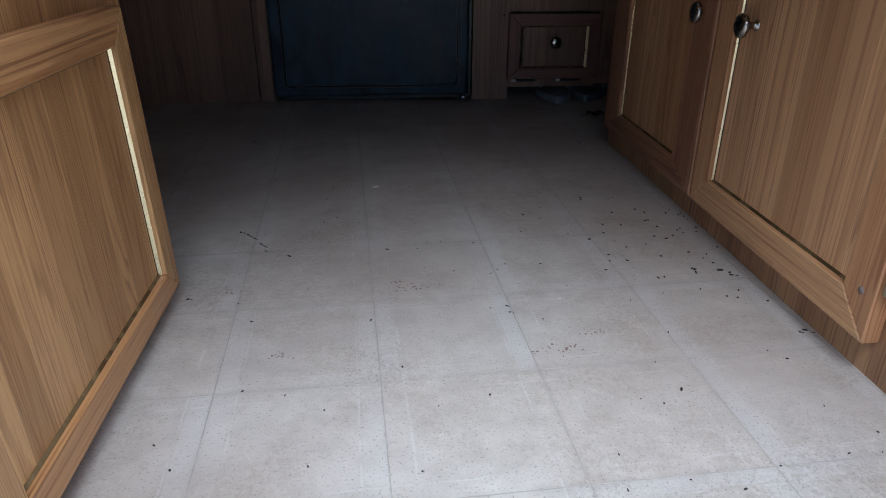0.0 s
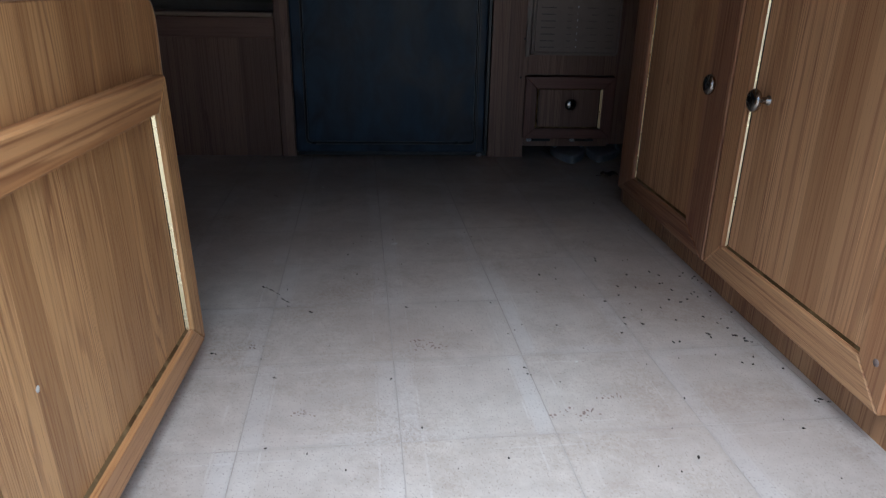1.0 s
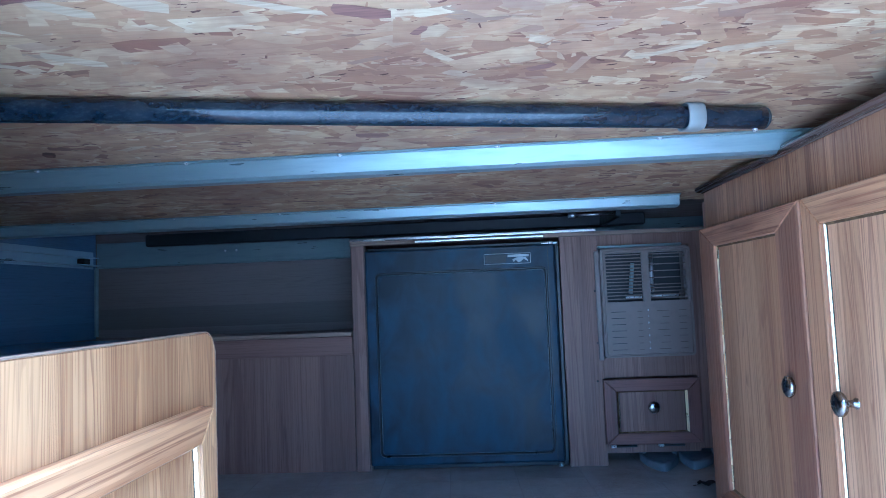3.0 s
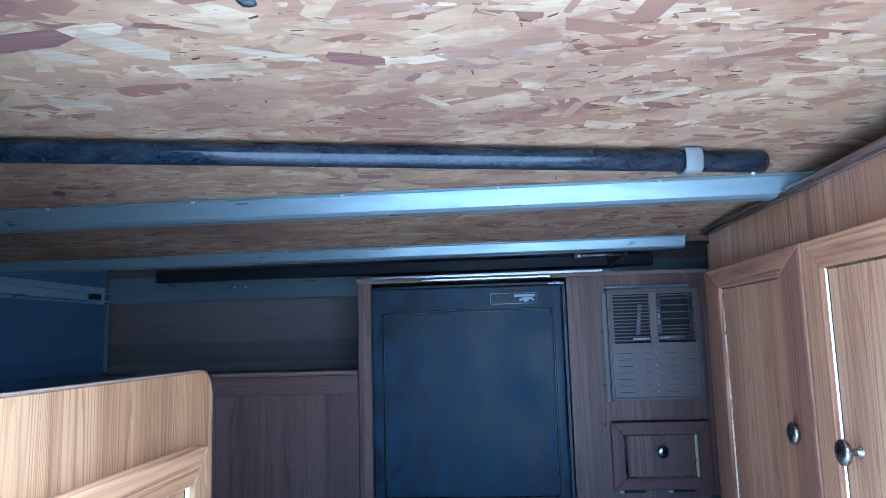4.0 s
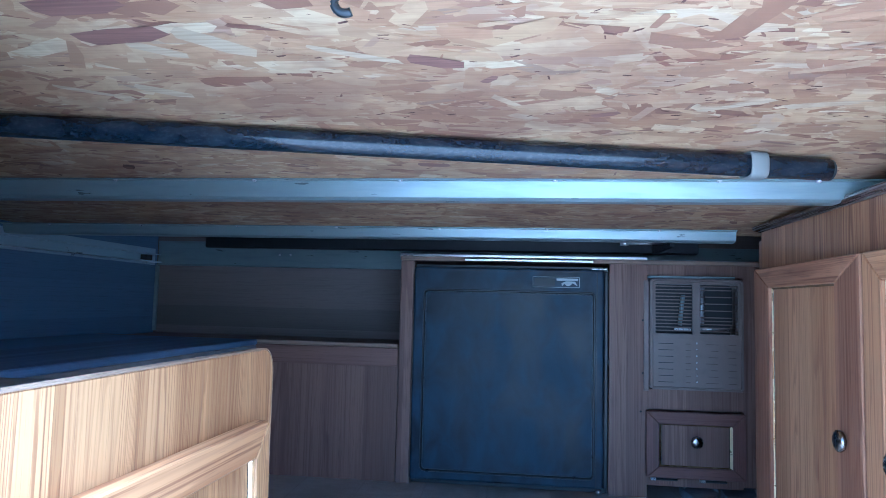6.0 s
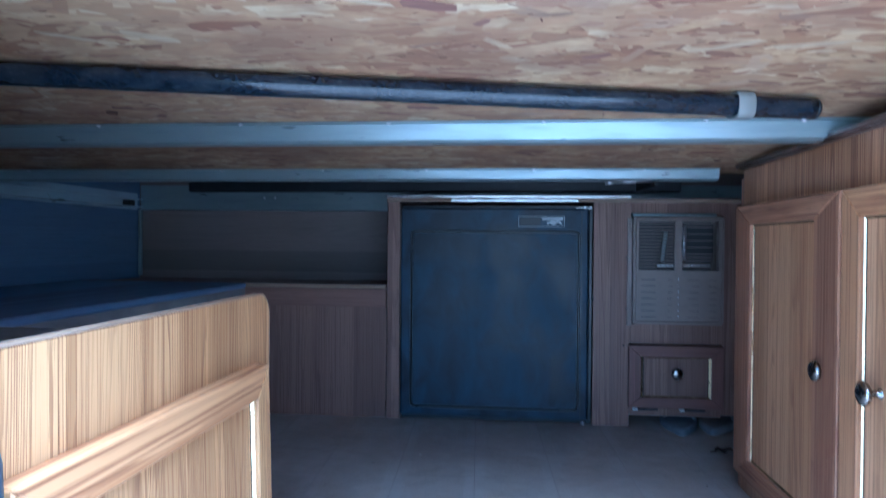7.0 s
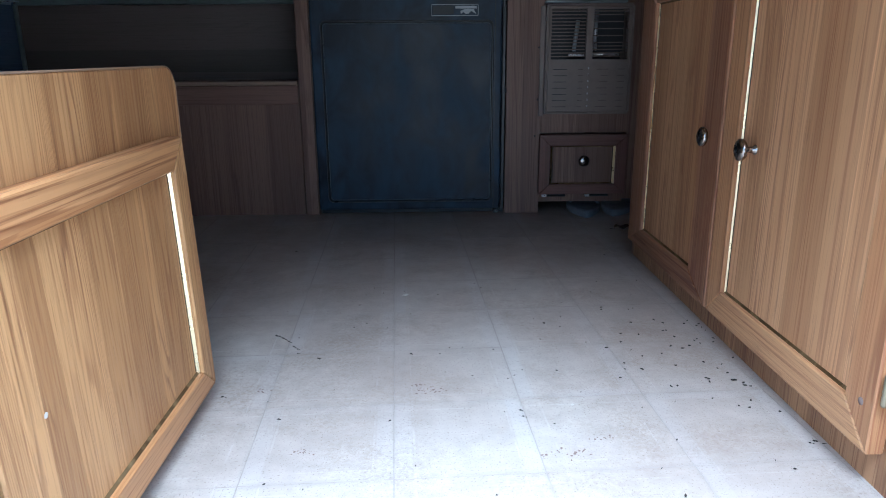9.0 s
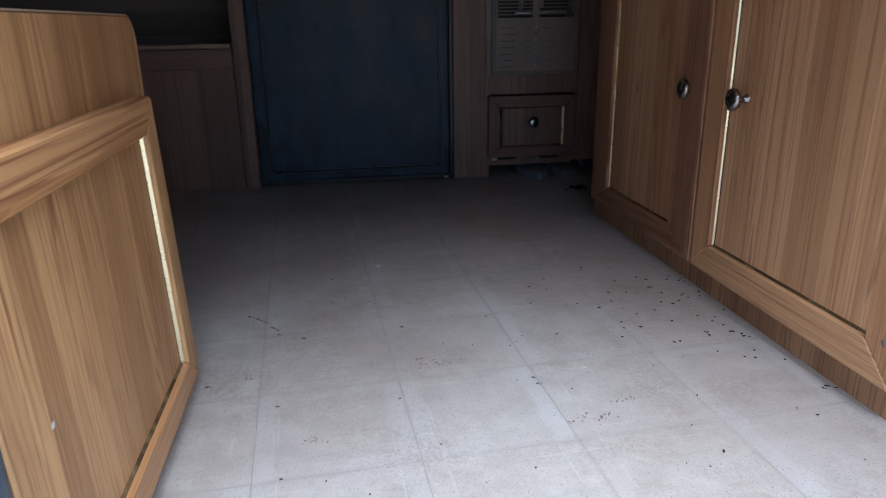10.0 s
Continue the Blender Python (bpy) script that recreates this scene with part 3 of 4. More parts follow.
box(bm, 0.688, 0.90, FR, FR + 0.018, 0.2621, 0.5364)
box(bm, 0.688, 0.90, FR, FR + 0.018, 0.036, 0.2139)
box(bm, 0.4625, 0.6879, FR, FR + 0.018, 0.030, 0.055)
part("face_frame", bm, oak_shaded, galley)
# dark sheet put in for the shade under the drawer
part("toe_recess", block(0.4625, 0.6879, FR + 0.24, FR + 0.244, 0.0, 0.030), recess_shade, galley)
part("worktop", block(-0.165, 0.90, FR - 0.002, Y_BACK - 0.004, 0.5695, 0.5800, 0.001), oak_edge, galley)
part("top_trim", block(-0.166, 0.462, FR - 0.006, FR + 0.004, 0.5805, 0.5875, 0.0015, 2), alu, galley, "bright metal edge trim")
part("top_trim", block(0.004, 0.330, FR - 0.010, FR - 0.0062, 0.5700, 0.5765, 0.0012), alu, galley, "bright metal edge trim")
for x, z in ((0.452, 0.430), (0.452, 0.300), (0.447, 0.206)):
    part("screw", lathe([(0.0026, 0), (0.0022, 0.0008), (0.0, 0.0012)], Matrix.Translation((x, FR, z)) @ FACE_SOUTH, 10), black_steel, galley, "dark countersunk screw")

fridge = thing("refrigerator", (0.118, 2.2, 0.0), "small dusty black built-in camper refrigerator", "refrigerator")
part("cabinet_body", block(-0.122, 0.366, FR + 0.004, Y_BACK - 0.02, 0.004, 0.560), fridge_trim, fridge)
fd = part("fridge_door", block(-0.1245, 0.3560, FR - 0.016, FR + 0.002, 0.016, 0.5535, 0.005, 2), fridge_skin, fridge)


def round_rect(x0, x1, z0, z1, rad, n=5):
    pts = []
    for cx, cz, a0 in ((x1 - rad, z1 - rad, 0), (x0 + rad, z1 - rad, 90), (x0 + rad, z0 + rad, 180), (x1 - rad, z0 + rad, 270)):
        pts += [(cx + rad * math.cos(radians(a0 + 90 * k / n)), cz + rad * math.sin(radians(a0 + 90 * k / n))) for k in range(n + 1)]
    return pts


YF = FR - 0.016     # front of the refrigerator door


def ring(x0, x1, z0, z1, rad, w, y, depth):
    """A raised rounded rectangular line on a front."""
    bm = bmesh.new()
    a, c = round_rect(x0, x1, z0, z1, rad), round_rect(x0 + w, x1 - w, z0 + w, z1 - w, max(rad - w, 0.0005))
    k = len(a)
    oa = [bm.verts.new((p[0], y, p[1])) for p in a]
    fa = [bm.verts.new((p[0] + (q[0] - p[0]) * 0.3, y - depth, p[1] + (q[1] - p[1]) * 0.3)) for p, q in zip(a, c)]
    fc = [bm.verts.new((p[0] + (q[0] - p[0]) * 0.7, y - depth, p[1] + (q[1] - p[1]) * 0.7)) for p, q in zip(a, c)]
    oc = [bm.verts.new((p[0], y, p[1])) for p in c]
    for s0, s1 in ((oa, fa), (fa, fc), (fc, oc)):
        for i in range(k):
            j = (i + 1) % k
            bm.faces.new((s0[i], s0[j], s1[j], s1[i]))
    bmesh.ops.recalc_face_normals(bm, faces=bm.faces)
    return bm


part("panel_bead", ring(-0.100, 0.335, 0.036, 0.497, 0.014, 0.0060, YF, 0.0040), fridge_trim, fd)
part("panel_bead", ring(-0.0935, 0.3285, 0.0425, 0.4905, 0.009, 0.0020, YF, 0.0030), bead_highlight, fd)
part("top_groove", block(-0.122, 0.353, YF - 0.0004, YF, 0.5445, 0.5458), black_steel, fd)
bd = part("badge", ring(0.178, 0.296, 0.506, 0.534, 0.003, 0.0022, YF, 0.0016), badge_pale, fd, "framed badge plate")
part("badge_field", block(0.183, 0.234, YF - 0.0008, YF, 0.5105, 0.5295), black_steel, bd)
part("badge_mark", block(0.238, 0.291, YF - 0.0008, YF, 0.5235, 0.5295), badge_pale, bd)
part("badge_mark", prism([(0.252, 0.5105), (0.258, 0.516), (0.264, 0.5105), (0.271, 0.5115), (0.278, 0.518), (0.290, 0.5105), (0.284, 0.522), (0.262, 0.5225), (0.250, 0.5175)], 0.0008,
                         Matrix.Translation((0, YF, 0)) @ FACE_SOUTH), badge_pale, bd)
part("handle_trim", block(0.3565, 0.3665, FR - 0.013, FR + 0.002, 0.018, 0.5480, 0.002), fridge_trim, fridge)
part("handle_trim", block(0.3372, 0.3392, YF - 0.0015, YF, 0.02, 0.545), fridge_trim, fd)
for z in (0.5560, 0.0085):
    part("hinge", lathe([(0.0065, -0.004), (0.0075, -0.002), (0.0075, 0.002), (0.0055, 0.004), (0.0, 0.0042)], Matrix.Translation((0.346, FR - 0.010, z)), 14), zinc, fridge, "bright hinge pin")
part("hinge_plate", block(0.325, 0.362, FR - 0.014, FR + 0.006, 0.5538, 0.5556), zinc, fridge)
part("catch", block(0.3666, 0.3690, FR - 0.012, FR - 0.002, 0.318, 0.330), black_steel, fridge)

heater = thing("wall_heater", (0.577, 2.08, 0.257), "taupe metal heater cover with louvred openings", "heater")
GX0, GX1, GZ0, GZ1 = 0.4660, 0.6860, 0.2640, 0.5330
YG = FR - 0.020
xm = (GX0 + GX1) / 2
zm = 0.400
RC = 0.010      # corner radius of the cover
arc = [(math.cos(a), math.sin(a)) for a in [math.pi / 2 * k / 5 for k in range(6)]]
PLATE = Matrix.Translation((0, FR + 0.002, 0)) @ FACE_SOUTH
low = [(GX0 + RC - RC * c_, GZ0 + RC - RC * s_) for c_, s_ in arc] + [(GX1 - RC + RC * s_, GZ0 + RC - RC * c_) for c_, s_ in arc]
cover = part("cover", prism(low + [(GX1, zm), (GX0, zm)], FR + 0.002 - YG, PLATE), grille_paint, heater)
part("frame_side", block(GX0, GX0 + 0.013, YG, FR + 0.002, zm, GZ1 - 0.012), grille_paint, cover)
part("frame_side", block(GX1 - 0.013, GX1, YG, FR + 0.002, zm, GZ1 - 0.012), grille_paint, cover)
high = [(GX1 - RC + RC * c_, GZ1 - RC + RC * s_) for c_, s_ in arc] + [(GX0 + RC - RC * s_, GZ1 - RC + RC * c_) for c_, s_ in arc]
part("frame_top", prism([(GX0, GZ1 - 0.012), (GX1, GZ1 - 0.012)] + high, FR + 0.002 - YG, PLATE), grille_paint, cover)
part("mullion", block(xm - 0.0085, xm + 0.0085, YG, FR - 0.010, zm, GZ1 - 0.012), grille_paint, cover)
part("pressed_rim", ring(GX0 + 0.003, GX1 - 0.003, GZ0 + 0.003, GZ1 - 0.003, 0.008, 0.005, YG, 0.0022), grille_paint, cover)
part("hood_lip", block(GX0 - 0.004, GX1 - 0.020, YG - 0.004, YG + 0.019, GZ1 + 0.0025, GZ1 + 0.0080, 0.0015), steel, heater, "bright bent top lip")
part("side_flange", block(GX0 - 0.0125, GX0 - 0.0005, FR - 0.009, FR - 0.0005, GZ0 - 0.006, GZ1 - 0.004, 0.002, 2), grille_paint, heater)
# dark sheet put in for the shade inside the heater
part("cavity", block(GX0 + 0.010, GX1 - 0.010, FR + 0.06, FR + 0.064, GZ0, GZ1), recess_shade, heater)
for k in range(14):
    z = zm + 0.006 + k * (GZ1 - 0.012 - zm - 0.004) / 14
    for x0, x1 in ((GX0 + 0.0122, xm - 0.0076), (xm + 0.0076, GX1 - 0.0122)):
        if x0 > xm and 3 < k < 12 and k % 2:
            continue
        part("slat", block(x0, x1, YG + 0.0015, YG + 0.007, z, z + 0.0026, M=None), grille_paint, cover)
# slits are flat strips with the openings' shade as their colour
for k in range(7):
    z = GZ0 + 0.018 + k * 0.0155
    for x0, x1 in ((GX0 + 0.020, GX0 + 0.055), (xm - 0.026, xm - 0.014), (xm + 0.022 + 0.006 * (k % 3), xm + 0.050), (GX1 - 0.036, GX1 - 0.018)):
        part("slit", block(x0, x1, YG - 0.0006, YG + 0.001, z, z + 0.0014), recess_shade if x0 < xm - 0.05 else grille_shade, cover)
    part("perforation", block(xm - 0.001, xm + 0.0015, YG - 0.0006, YG, z + 0.001, z + 0.005), zinc, cover)
part("gas_valve", block(xm - 0.048, xm - 0.010, FR - 0.009, FR + 0.004, zm + 0.008, zm + 0.013, 0.001), zinc, heater)
part("burner_tube", tube([(xm + 0.006, FR - 0.004, zm + 0.012), (GX1 - 0.03, FR - 0.004, zm + 0.012)], 0.0030, 10), zinc, heater)
part("burner_tube", tube([(xm + 0.016, FR - 0.004, zm + 0.022), (xm + 0.017, FR - 0.004, GZ1 - 0.018)], 0.0055, 10), zinc, heater)
part("burner_tube", tube([(xm - 0.036, FR - 0.002, zm + 0.020), (xm - 0.028, FR - 0.002, GZ1 - 0.038)], 0.0050, 10), steel, heater)
# second dark sheet, added as shade behind the right-hand louvres
part("shade_plate", block(xm + 0.025, GX1 - 0.013, FR + 0.03, FR + 0.034, zm + 0.02, GZ1 - 0.014), recess_shade, heater)

drawer = thing("drawer", (0.574, 2.07, 0.05), "oak-framed drawer with nickel knob below heater", "drawer")
framed_door(drawer, Matrix.Translation((0.4580, FR - 0.0005, 0.053)) @ FACE_SOUTH, 0.232, 0.158, 0.030, 0.030, 0.027, oak_shaded, oak_shaded_red_x, (0.116, 0.090, 0.0105, 0.011), "drawer_front", oak_shaded_red, 0.0056, 0.0140)
for x in (0.470, 0.585):
    part("runner_clip", block(x, x + 0.012, FR - 0.012, FR - 0.002, 0.0445, 0.0515, 0.0008), zinc, drawer)
for x in (0.483, 0.598):
    part("runner", block(x, x + 0.050, FR - 0.011, FR - 0.003, 0.0450, 0.0505, 0.0015), black_steel, drawer)


def slipper(M):
    """A low rubber sole with a strap, lying flat."""
    e = thing("flip_flop", M.translation, "blue-grey rubber flip-flop lying under the drawer", "flip-flop", "slippers by the drawer")
    o = []
    for k in range(28):
        a = 2 * math.pi * k / 28
        o.append((0.105 * math.cos(a), (0.040 + 0.008 * math.cos(a) - 0.006 * math.cos(2 * a)) * math.sin(a)))
    part("sole", prism(o, 0.020, M, 0.003), rubber_blue, e)
    part("strap", tube([M @ Vector(p) for p in ((-0.01, -0.040, 0.014), (0.02, -0.030, 0.034), (0.052, 0.0, 0.030), (0.02, 0.030, 0.034), (-0.01, 0.040, 0.014))], 0.005, 8), rubber_blue, e)
    return e


slipper(Matrix.Translation((0.592, 2.092, 0.0005)) @ pose(0, 0, 0, 0, 0, 82))
slipper(Matrix.Translation((0.690, 2.100, 0.0005)) @ pose(0, 0, 0, 0, 0, 68))

leaf = thing("dry_leaf", (0.640, 1.872, 0.001), "dark curled dry leaf on the vinyl floor", "leaf")
bm = bmesh.new()
grid = [[bm.verts.new((0.640 + (u - 3) * 0.007, 1.872 + (v_ - 1.5) * 0.010 * (1 - abs(u - 3) / 4.5), 0.002 + 0.004 * abs(v_ - 1.5) + 0.003 * math.sin(u * 1.7))) for v_ in range(4)] for u in range(7)]
for u in range(6):
    for v_ in range(3):
        bm.faces.new((grid[u][v_], grid[u + 1][v_], grid[u + 1][v_ + 1], grid[u][v_ + 1])).smooth = True
part("blade", bm, crumb_dark, leaf)
part("stalk", tube([(0.619, 1.872, 0.0030), (0.607, 1.868, 0.0025)], 0.0008, 6), crumb_dark, leaf)

# ---------------------------------------------------------------- long cabinet on the other side
XC = 0.603
galley2 = thing("base_cabinet", (0.8, 1.2, 0.0), "oak-veneer base cabinet with two framed doors", "cabinet")
bm = block(XC, XC + 0.018, 0.66, 1.655, 0.0, 0.6105)
part("face_frame", bm, oak_frame, galley2)
part("end_panel", block(XC + 0.0005, 0.98, 1.6555, 1.6700, 0.0, 0.5920), oak_shaded, galley2)
part("body", block(XC + 0.02, 0.98, 0.67, 1.654, 0.002, 0.575), oak_shaded, galley2)
part("worktop", block(XC - 0.0060, 0.99, 0.655, 1.674, 0.6110, 0.6212, 0.0025, 3), oak_top, galley2, "brown rounded worktop")
nosing = part("nosing", tube([(XC - 0.0060, 0.655, 0.6165), (XC - 0.0060, 1.674, 0.6165)], 0.0048, 14), oak_top, galley2, "glossy brown rounded edge moulding")
part("moulding_bead", tube([(XC - 0.0030, 0.655, 0.6092), (XC - 0.0030, 1.656, 0.6092)], 0.0022, 10), oak_top, nosing)
d1 = framed_door(galley2, Matrix.Translation((XC - 0.0005, 1.640, 0.040)) @ FACE_WEST, 0.408, 0.497, 0.075, 0.036, 0.038, oak_panel, oak_red_y, (0.358, 0.253, 0.0105, 0.006), "door", oak_red, 0.0018)
d2 = framed_door(galley2, Matrix.Translation((XC - 0.0005, 1.226, 0.040)) @ FACE_WEST, 0.393, 0.497, 0.045, 0.036, 0.042, oak_panel, oak_rail_red, (0.083, 0.252, 0.0105, 0.010), "door", oak_stile, 0.0018)
for z in (0.112, 0.46):
    hinge(d2, Matrix.Translation((XC - 0.0105, 0.8265, z)) @ FACE_WEST)
part("screw_plug", lathe([(0.0042, 0), (0.0038, 0.0006), (0.0, 0.0008)], Matrix.Translation((XC - 0.0190, 0.852, 0.088)) @ FACE_WEST, 12), crumb_red, d2)

# ---------------------------------------------------------------- bunk board, its frame and the pole
def board():
    bx0, bx1, by0, by1 = -1.00, 0.6890, 0.612, 1.80
    b_ = thing("bunk_board", (-0.12, 1.45, BOARD), "strand-board bunk platform stowed low under the roof", "bunk board")
    part("panel", prism([(by0, zb(by0) + 0.0010), (by1, zb(by1) + 0.0010), (by1, zb(by1) + 0.014), (by0, zb(by0) + 0.014)], bx1 - bx0, Matrix.Translation((bx0, 0, 0)) @ FACE_EAST), board_core, b_)
    rnd = random.Random(5)
    verts, faces = [], []
    slots = []
    for i in range(19500):
        # the last ones are dark slivers laid on top as painted gap shade
        gap = i >= 18000
        cx, cy = rnd.uniform(bx0, bx1), rnd.uniform(by0, by1)
        big = rnd.random()
        L = rnd.uniform(0.012, 0.036) if big < 0.50 else rnd.uniform(0.034, 0.085)
        W = L * rnd.uniform(0.10, 0.34) if big < 0.78 else L * rnd.uniform(0.28, 0.46)
        if gap:
            L = rnd.uniform(0.002, 0.011)
            W = max(L * rnd.uniform(0.08, 0.35), 0.0007)
        W = min(W, 0.026)
        a = rnd.gauss(0, 0.30) if rnd.random() < 0.86 else rnd.uniform(-1.57, 1.57)
        ca, sa = math.cos(a), math.sin(a)
        z = zb(cy) + (rnd.uniform(0.0, 0.0007) if not gap else -0.0002)
        tx, ty = rnd.uniform(-0.006, 0.006), SLOPE + rnd.uniform(-0.010, 0.010)
        sk = rnd.uniform(-0.5, 0.5) * W
        pts = [(-L / 2 + sk, -W / 2), (-L * rnd.uniform(0, 0.2), -W / 2 * rnd.uniform(0.8, 1.15)), (L / 2 * rnd.uniform(0.8, 1), -W / 2 * rnd.uniform(0.4, 1)),
               (L / 2, W * rnd.uniform(-0.1, 0.3)), (L * rnd.uniform(0.1, 0.35), W / 2), (-L / 2 * rnd.uniform(0.75, 1), W / 2 * rnd.uniform(0.6, 1)), (-L / 2, W * rnd.uniform(-0.2, 0.2))]
        k = len(verts)
        for u, v_ in pts:
            x, y = cx + ca * u - sa * v_, cy + sa * u + ca * v_
            verts.append((min(max(x, bx0), bx1), min(max(y, by0), by1), z + tx * u + ty * (y - cy)))
        faces.append(tuple(range(k + len(pts) - 1, k - 1, -1)))
        slots.append(1 if gap else 0)
    # a few strands that stand out by size and colour: middle, length, width, turn in degrees, kind
    for cx, cy, L, W, a, slot in ((-0.134, 0.824, 0.050, 0.016, 38, 2), (-0.180, 0.917, 0.055, 0.017, 36, 2), (-0.260, 0.912, 0.056, 0.010, 33, 2), (0.043, 1.201, 0.044, 0.020, 10, 3),
                                  (-0.400, 1.210, 0.030, 0.016, 122, 1), (0.364, 0.977, 0.072, 0.009, -24, 2), (0.245, 0.999, 0.030, 0.012, -20, 3), (0.092, 0.860, 0.050, 0.020, 24, 3),
                                  (0.134, 0.900, 0.020, 0.009, -48, 3), (0.028, 0.842, 0.082, 0.010, 27, 2), (-0.153, 0.747, 0.075, 0.026, -4, 3), (-0.148, 0.796, 0.080, 0.026, -6, 3), (-0.079, 0.814, 0.070, 0.024, 45, 2)):
        ca, sa = math.cos(radians(a)), math.sin(radians(a))
        k = len(verts)
        for u, v_ in ((-0.5, -0.40), (-0.1, -0.5), (0.42, -0.45), (0.5, 0.15), (0.2, 0.5), (-0.40, 0.46), (-0.5, 0.1)):
            x, y = cx + ca * u * L - sa * v_ * W, cy + sa * u * L + ca * v_ * W
            verts.append((x, y, zb(y) - 0.0003))
        faces.append(tuple(range(k + 6, k - 1, -1)))
        slots.append(slot)
    me = bpy.data.meshes.new("strand_layer")
    me.from_pydata(verts, [], faces)
    me.materials.append(flake_mat)
    for m_ in (board_gap, strand_pale, strand_red):
        me.materials.append(m_)
    me.polygons.foreach_set("material_index", slots)
    fl = new("strand_layer", me)
    fl.parent = b_
    fl.matrix_parent_inverse = Matrix.Translation(-b_.location)
    tagged(fl, "pressed tan and brown wood strands", kind="stuff")


board()


def crossbeam(y, x0, x1, h, slant, notch=0.0):
    """A folded steel channel under the board; its upper lip carries small screws."""
    e = thing("cross_beam", ((x0 + x1) / 2, y, BOARD), "grey folded steel cross beam with screws", "beam", "steel beams under the bunk board")
    B = zb(y)
    bm = bmesh.new()
    prof = [(0.0, B - 0.0004), (-0.010, B - 0.0004), (-0.010, B - 0.0022), (-0.0012, B - 0.0030), (slant, B - h), (slant + 0.006, B - h - 0.004),
            (slant + 0.030, B - h - 0.004), (slant + 0.030, B - h - 0.0025), (slant + 0.007, B - h - 0.0025), (slant + 0.002, B - h + 0.001), (0.0016, B - 0.002)]
    ends = [[bm.verts.new((x if z > B - 0.012 else x - cut, y + p, z)) for p, z in prof] for x, cut in ((x0, 0.0), (x1, notch))]
    k = len(prof)
    for i in range(k):
        j = (i + 1) % k
        bm.faces.new((ends[0][i], ends[0][j], ends[1][j], ends[1][i]))
    bm.faces.new(ends[0])
    bm.faces.new(ends[1][::-1])
    bmesh.ops.recalc_face_normals(bm, faces=bm.faces)
    ch = part("channel", bm, steel, e)
    for x in [x0 + 0.12 + 0.223 * i for i in range(7)]:
        if x < x1 - 0.02:
            part("screw", lathe([(0.0036, 0), (0.0036, 0.0012), (0.002, 0.0026), (0.0, 0.0028)], Matrix.Translation((x, y - 0.006, B - 0.0022)) @ pose(0, 0, 0, 180), 10), zinc, ch)
    return e


crossbeam(1.285, -1.03, 0.684, 0.026, 0.004, 0.094)
crossbeam(1.725, -1.03, 0.578, 0.020, 0.004)

side_rail = thing("side_rail", (0.70, 1.4, 0.605), "grey steel bunk slide rail above the cabinet", "rail", "bunk slide rails")
part("rail_web", prism([(0.62, 0.6325), (1.66, 0.6325), (1.66, zb(1.66) + 0.022), (0.62, zb(0.62) + 0.014)], 0.004, Matrix.Translation((0.6900, 0, 0)) @ FACE_EAST), steel, side_rail)
part("rail_flange", block(0.6942, 0.730, 0.62, 1.65, 0.6325, 0.6345), steel, side_rail)
part("rail_foot", block(0.6240, 0.735, 0.66, 1.262, 0.6218, 0.6322, 0.0012, 2), steel, side_rail)
rail2 = thing("side_rail", (-1.03, 1.5, 0.56), "grey steel bunk slide rail along end wall", "rail", "bunk slide rails")
part("rail_web", block(X_LEFT + 0.001, X_LEFT + 0.006, 0.70, Y_BACK - 0.022, 0.560, 0.612, 0.001), satin_alu, rail2)
part("rail_flange", block(X_LEFT + 0.0062, X_LEFT + 0.045, 0.70, Y_BACK - 0.05, 0.566, 0.569), satin_alu, rail2)
part("rail_flange", block(X_LEFT + 0.0062, X_LEFT + 0.022, 0.70, Y_BACK - 0.02, 0.592, 0.595), satin_alu, rail2)
part("end_stop", block(X_LEFT + 0.0065, X_LEFT + 0.028, Y_BACK - 0.11, Y_BACK - 0.075, 0.570, 0.588, 0.002), black_steel, rail2)
back_rail = thing("back_rail", (-0.3, 2.39, 0.56), "blue-grey steel rail along the side wall", "rail", "bunk slide rails")
part("rail_web", block(X_LEFT + 0.008, 0.9, Y_BACK - 0.008, Y_BACK - 0.001, 0.562, 0.640, 0.001), steel, back_rail)
part("rail_lip", block(X_LEFT + 0.008, 0.9, Y_BACK - 0.020, Y_BACK - 0.0082, 0.560, 0.5635, 0.001), steel, back_rail)
for x in (-0.62, -0.585):
    part("screw", lathe([(0.004, 0), (0.003, 0.002), (0.0, 0.0026)], Matrix.Translation((x, Y_BACK - 0.008, 0.600)) @ FACE_SOUTH, 10), zinc, back_rail)
stow = thing("stowed_rod", (0.0, 2.2, 0.62), "black steel rod stowed behind the cross beam", "rod")
part("rod", block(-0.78, 0.62, 2.205, 2.235, 0.606, 0.640, 0.004), black_steel, stow)
part("bolt", lathe([(0.0, -0.012), (0.006, -0.012), (0.006, 0.004), (0.004, 0.008), (0.0, 0.009)], Matrix.Translation((0.398, 1.985, 0.614)) @ pose(0, 0, 0, 0, 90), 10), zinc, stow)
part("bolt_shank", tube([(0.40, 1.985, 0.614), (0.50, 1.985, 0.614)], 0.0028, 8), zinc, stow)
part("bracket", block(0.498, 0.510, 1.975, 2.206, 0.606, 0.640, 0.001), black_steel, stow)

pole = thing("support_pole", (0.1, 1.06, 0.63), "black painted round pole strapped under the bunk board", "pole")
PA, PB = Vector((-0.98, 0.844, 0.6465)), Vector((0.522, 1.167, 0.6300))
d = (PB - PA).normalized()
part("tube", tube([PA, PA + d * 0.4, PA + d * 0.9, PB - d * 0.012, PB], 0.0130, 24), black_pipe, pole)
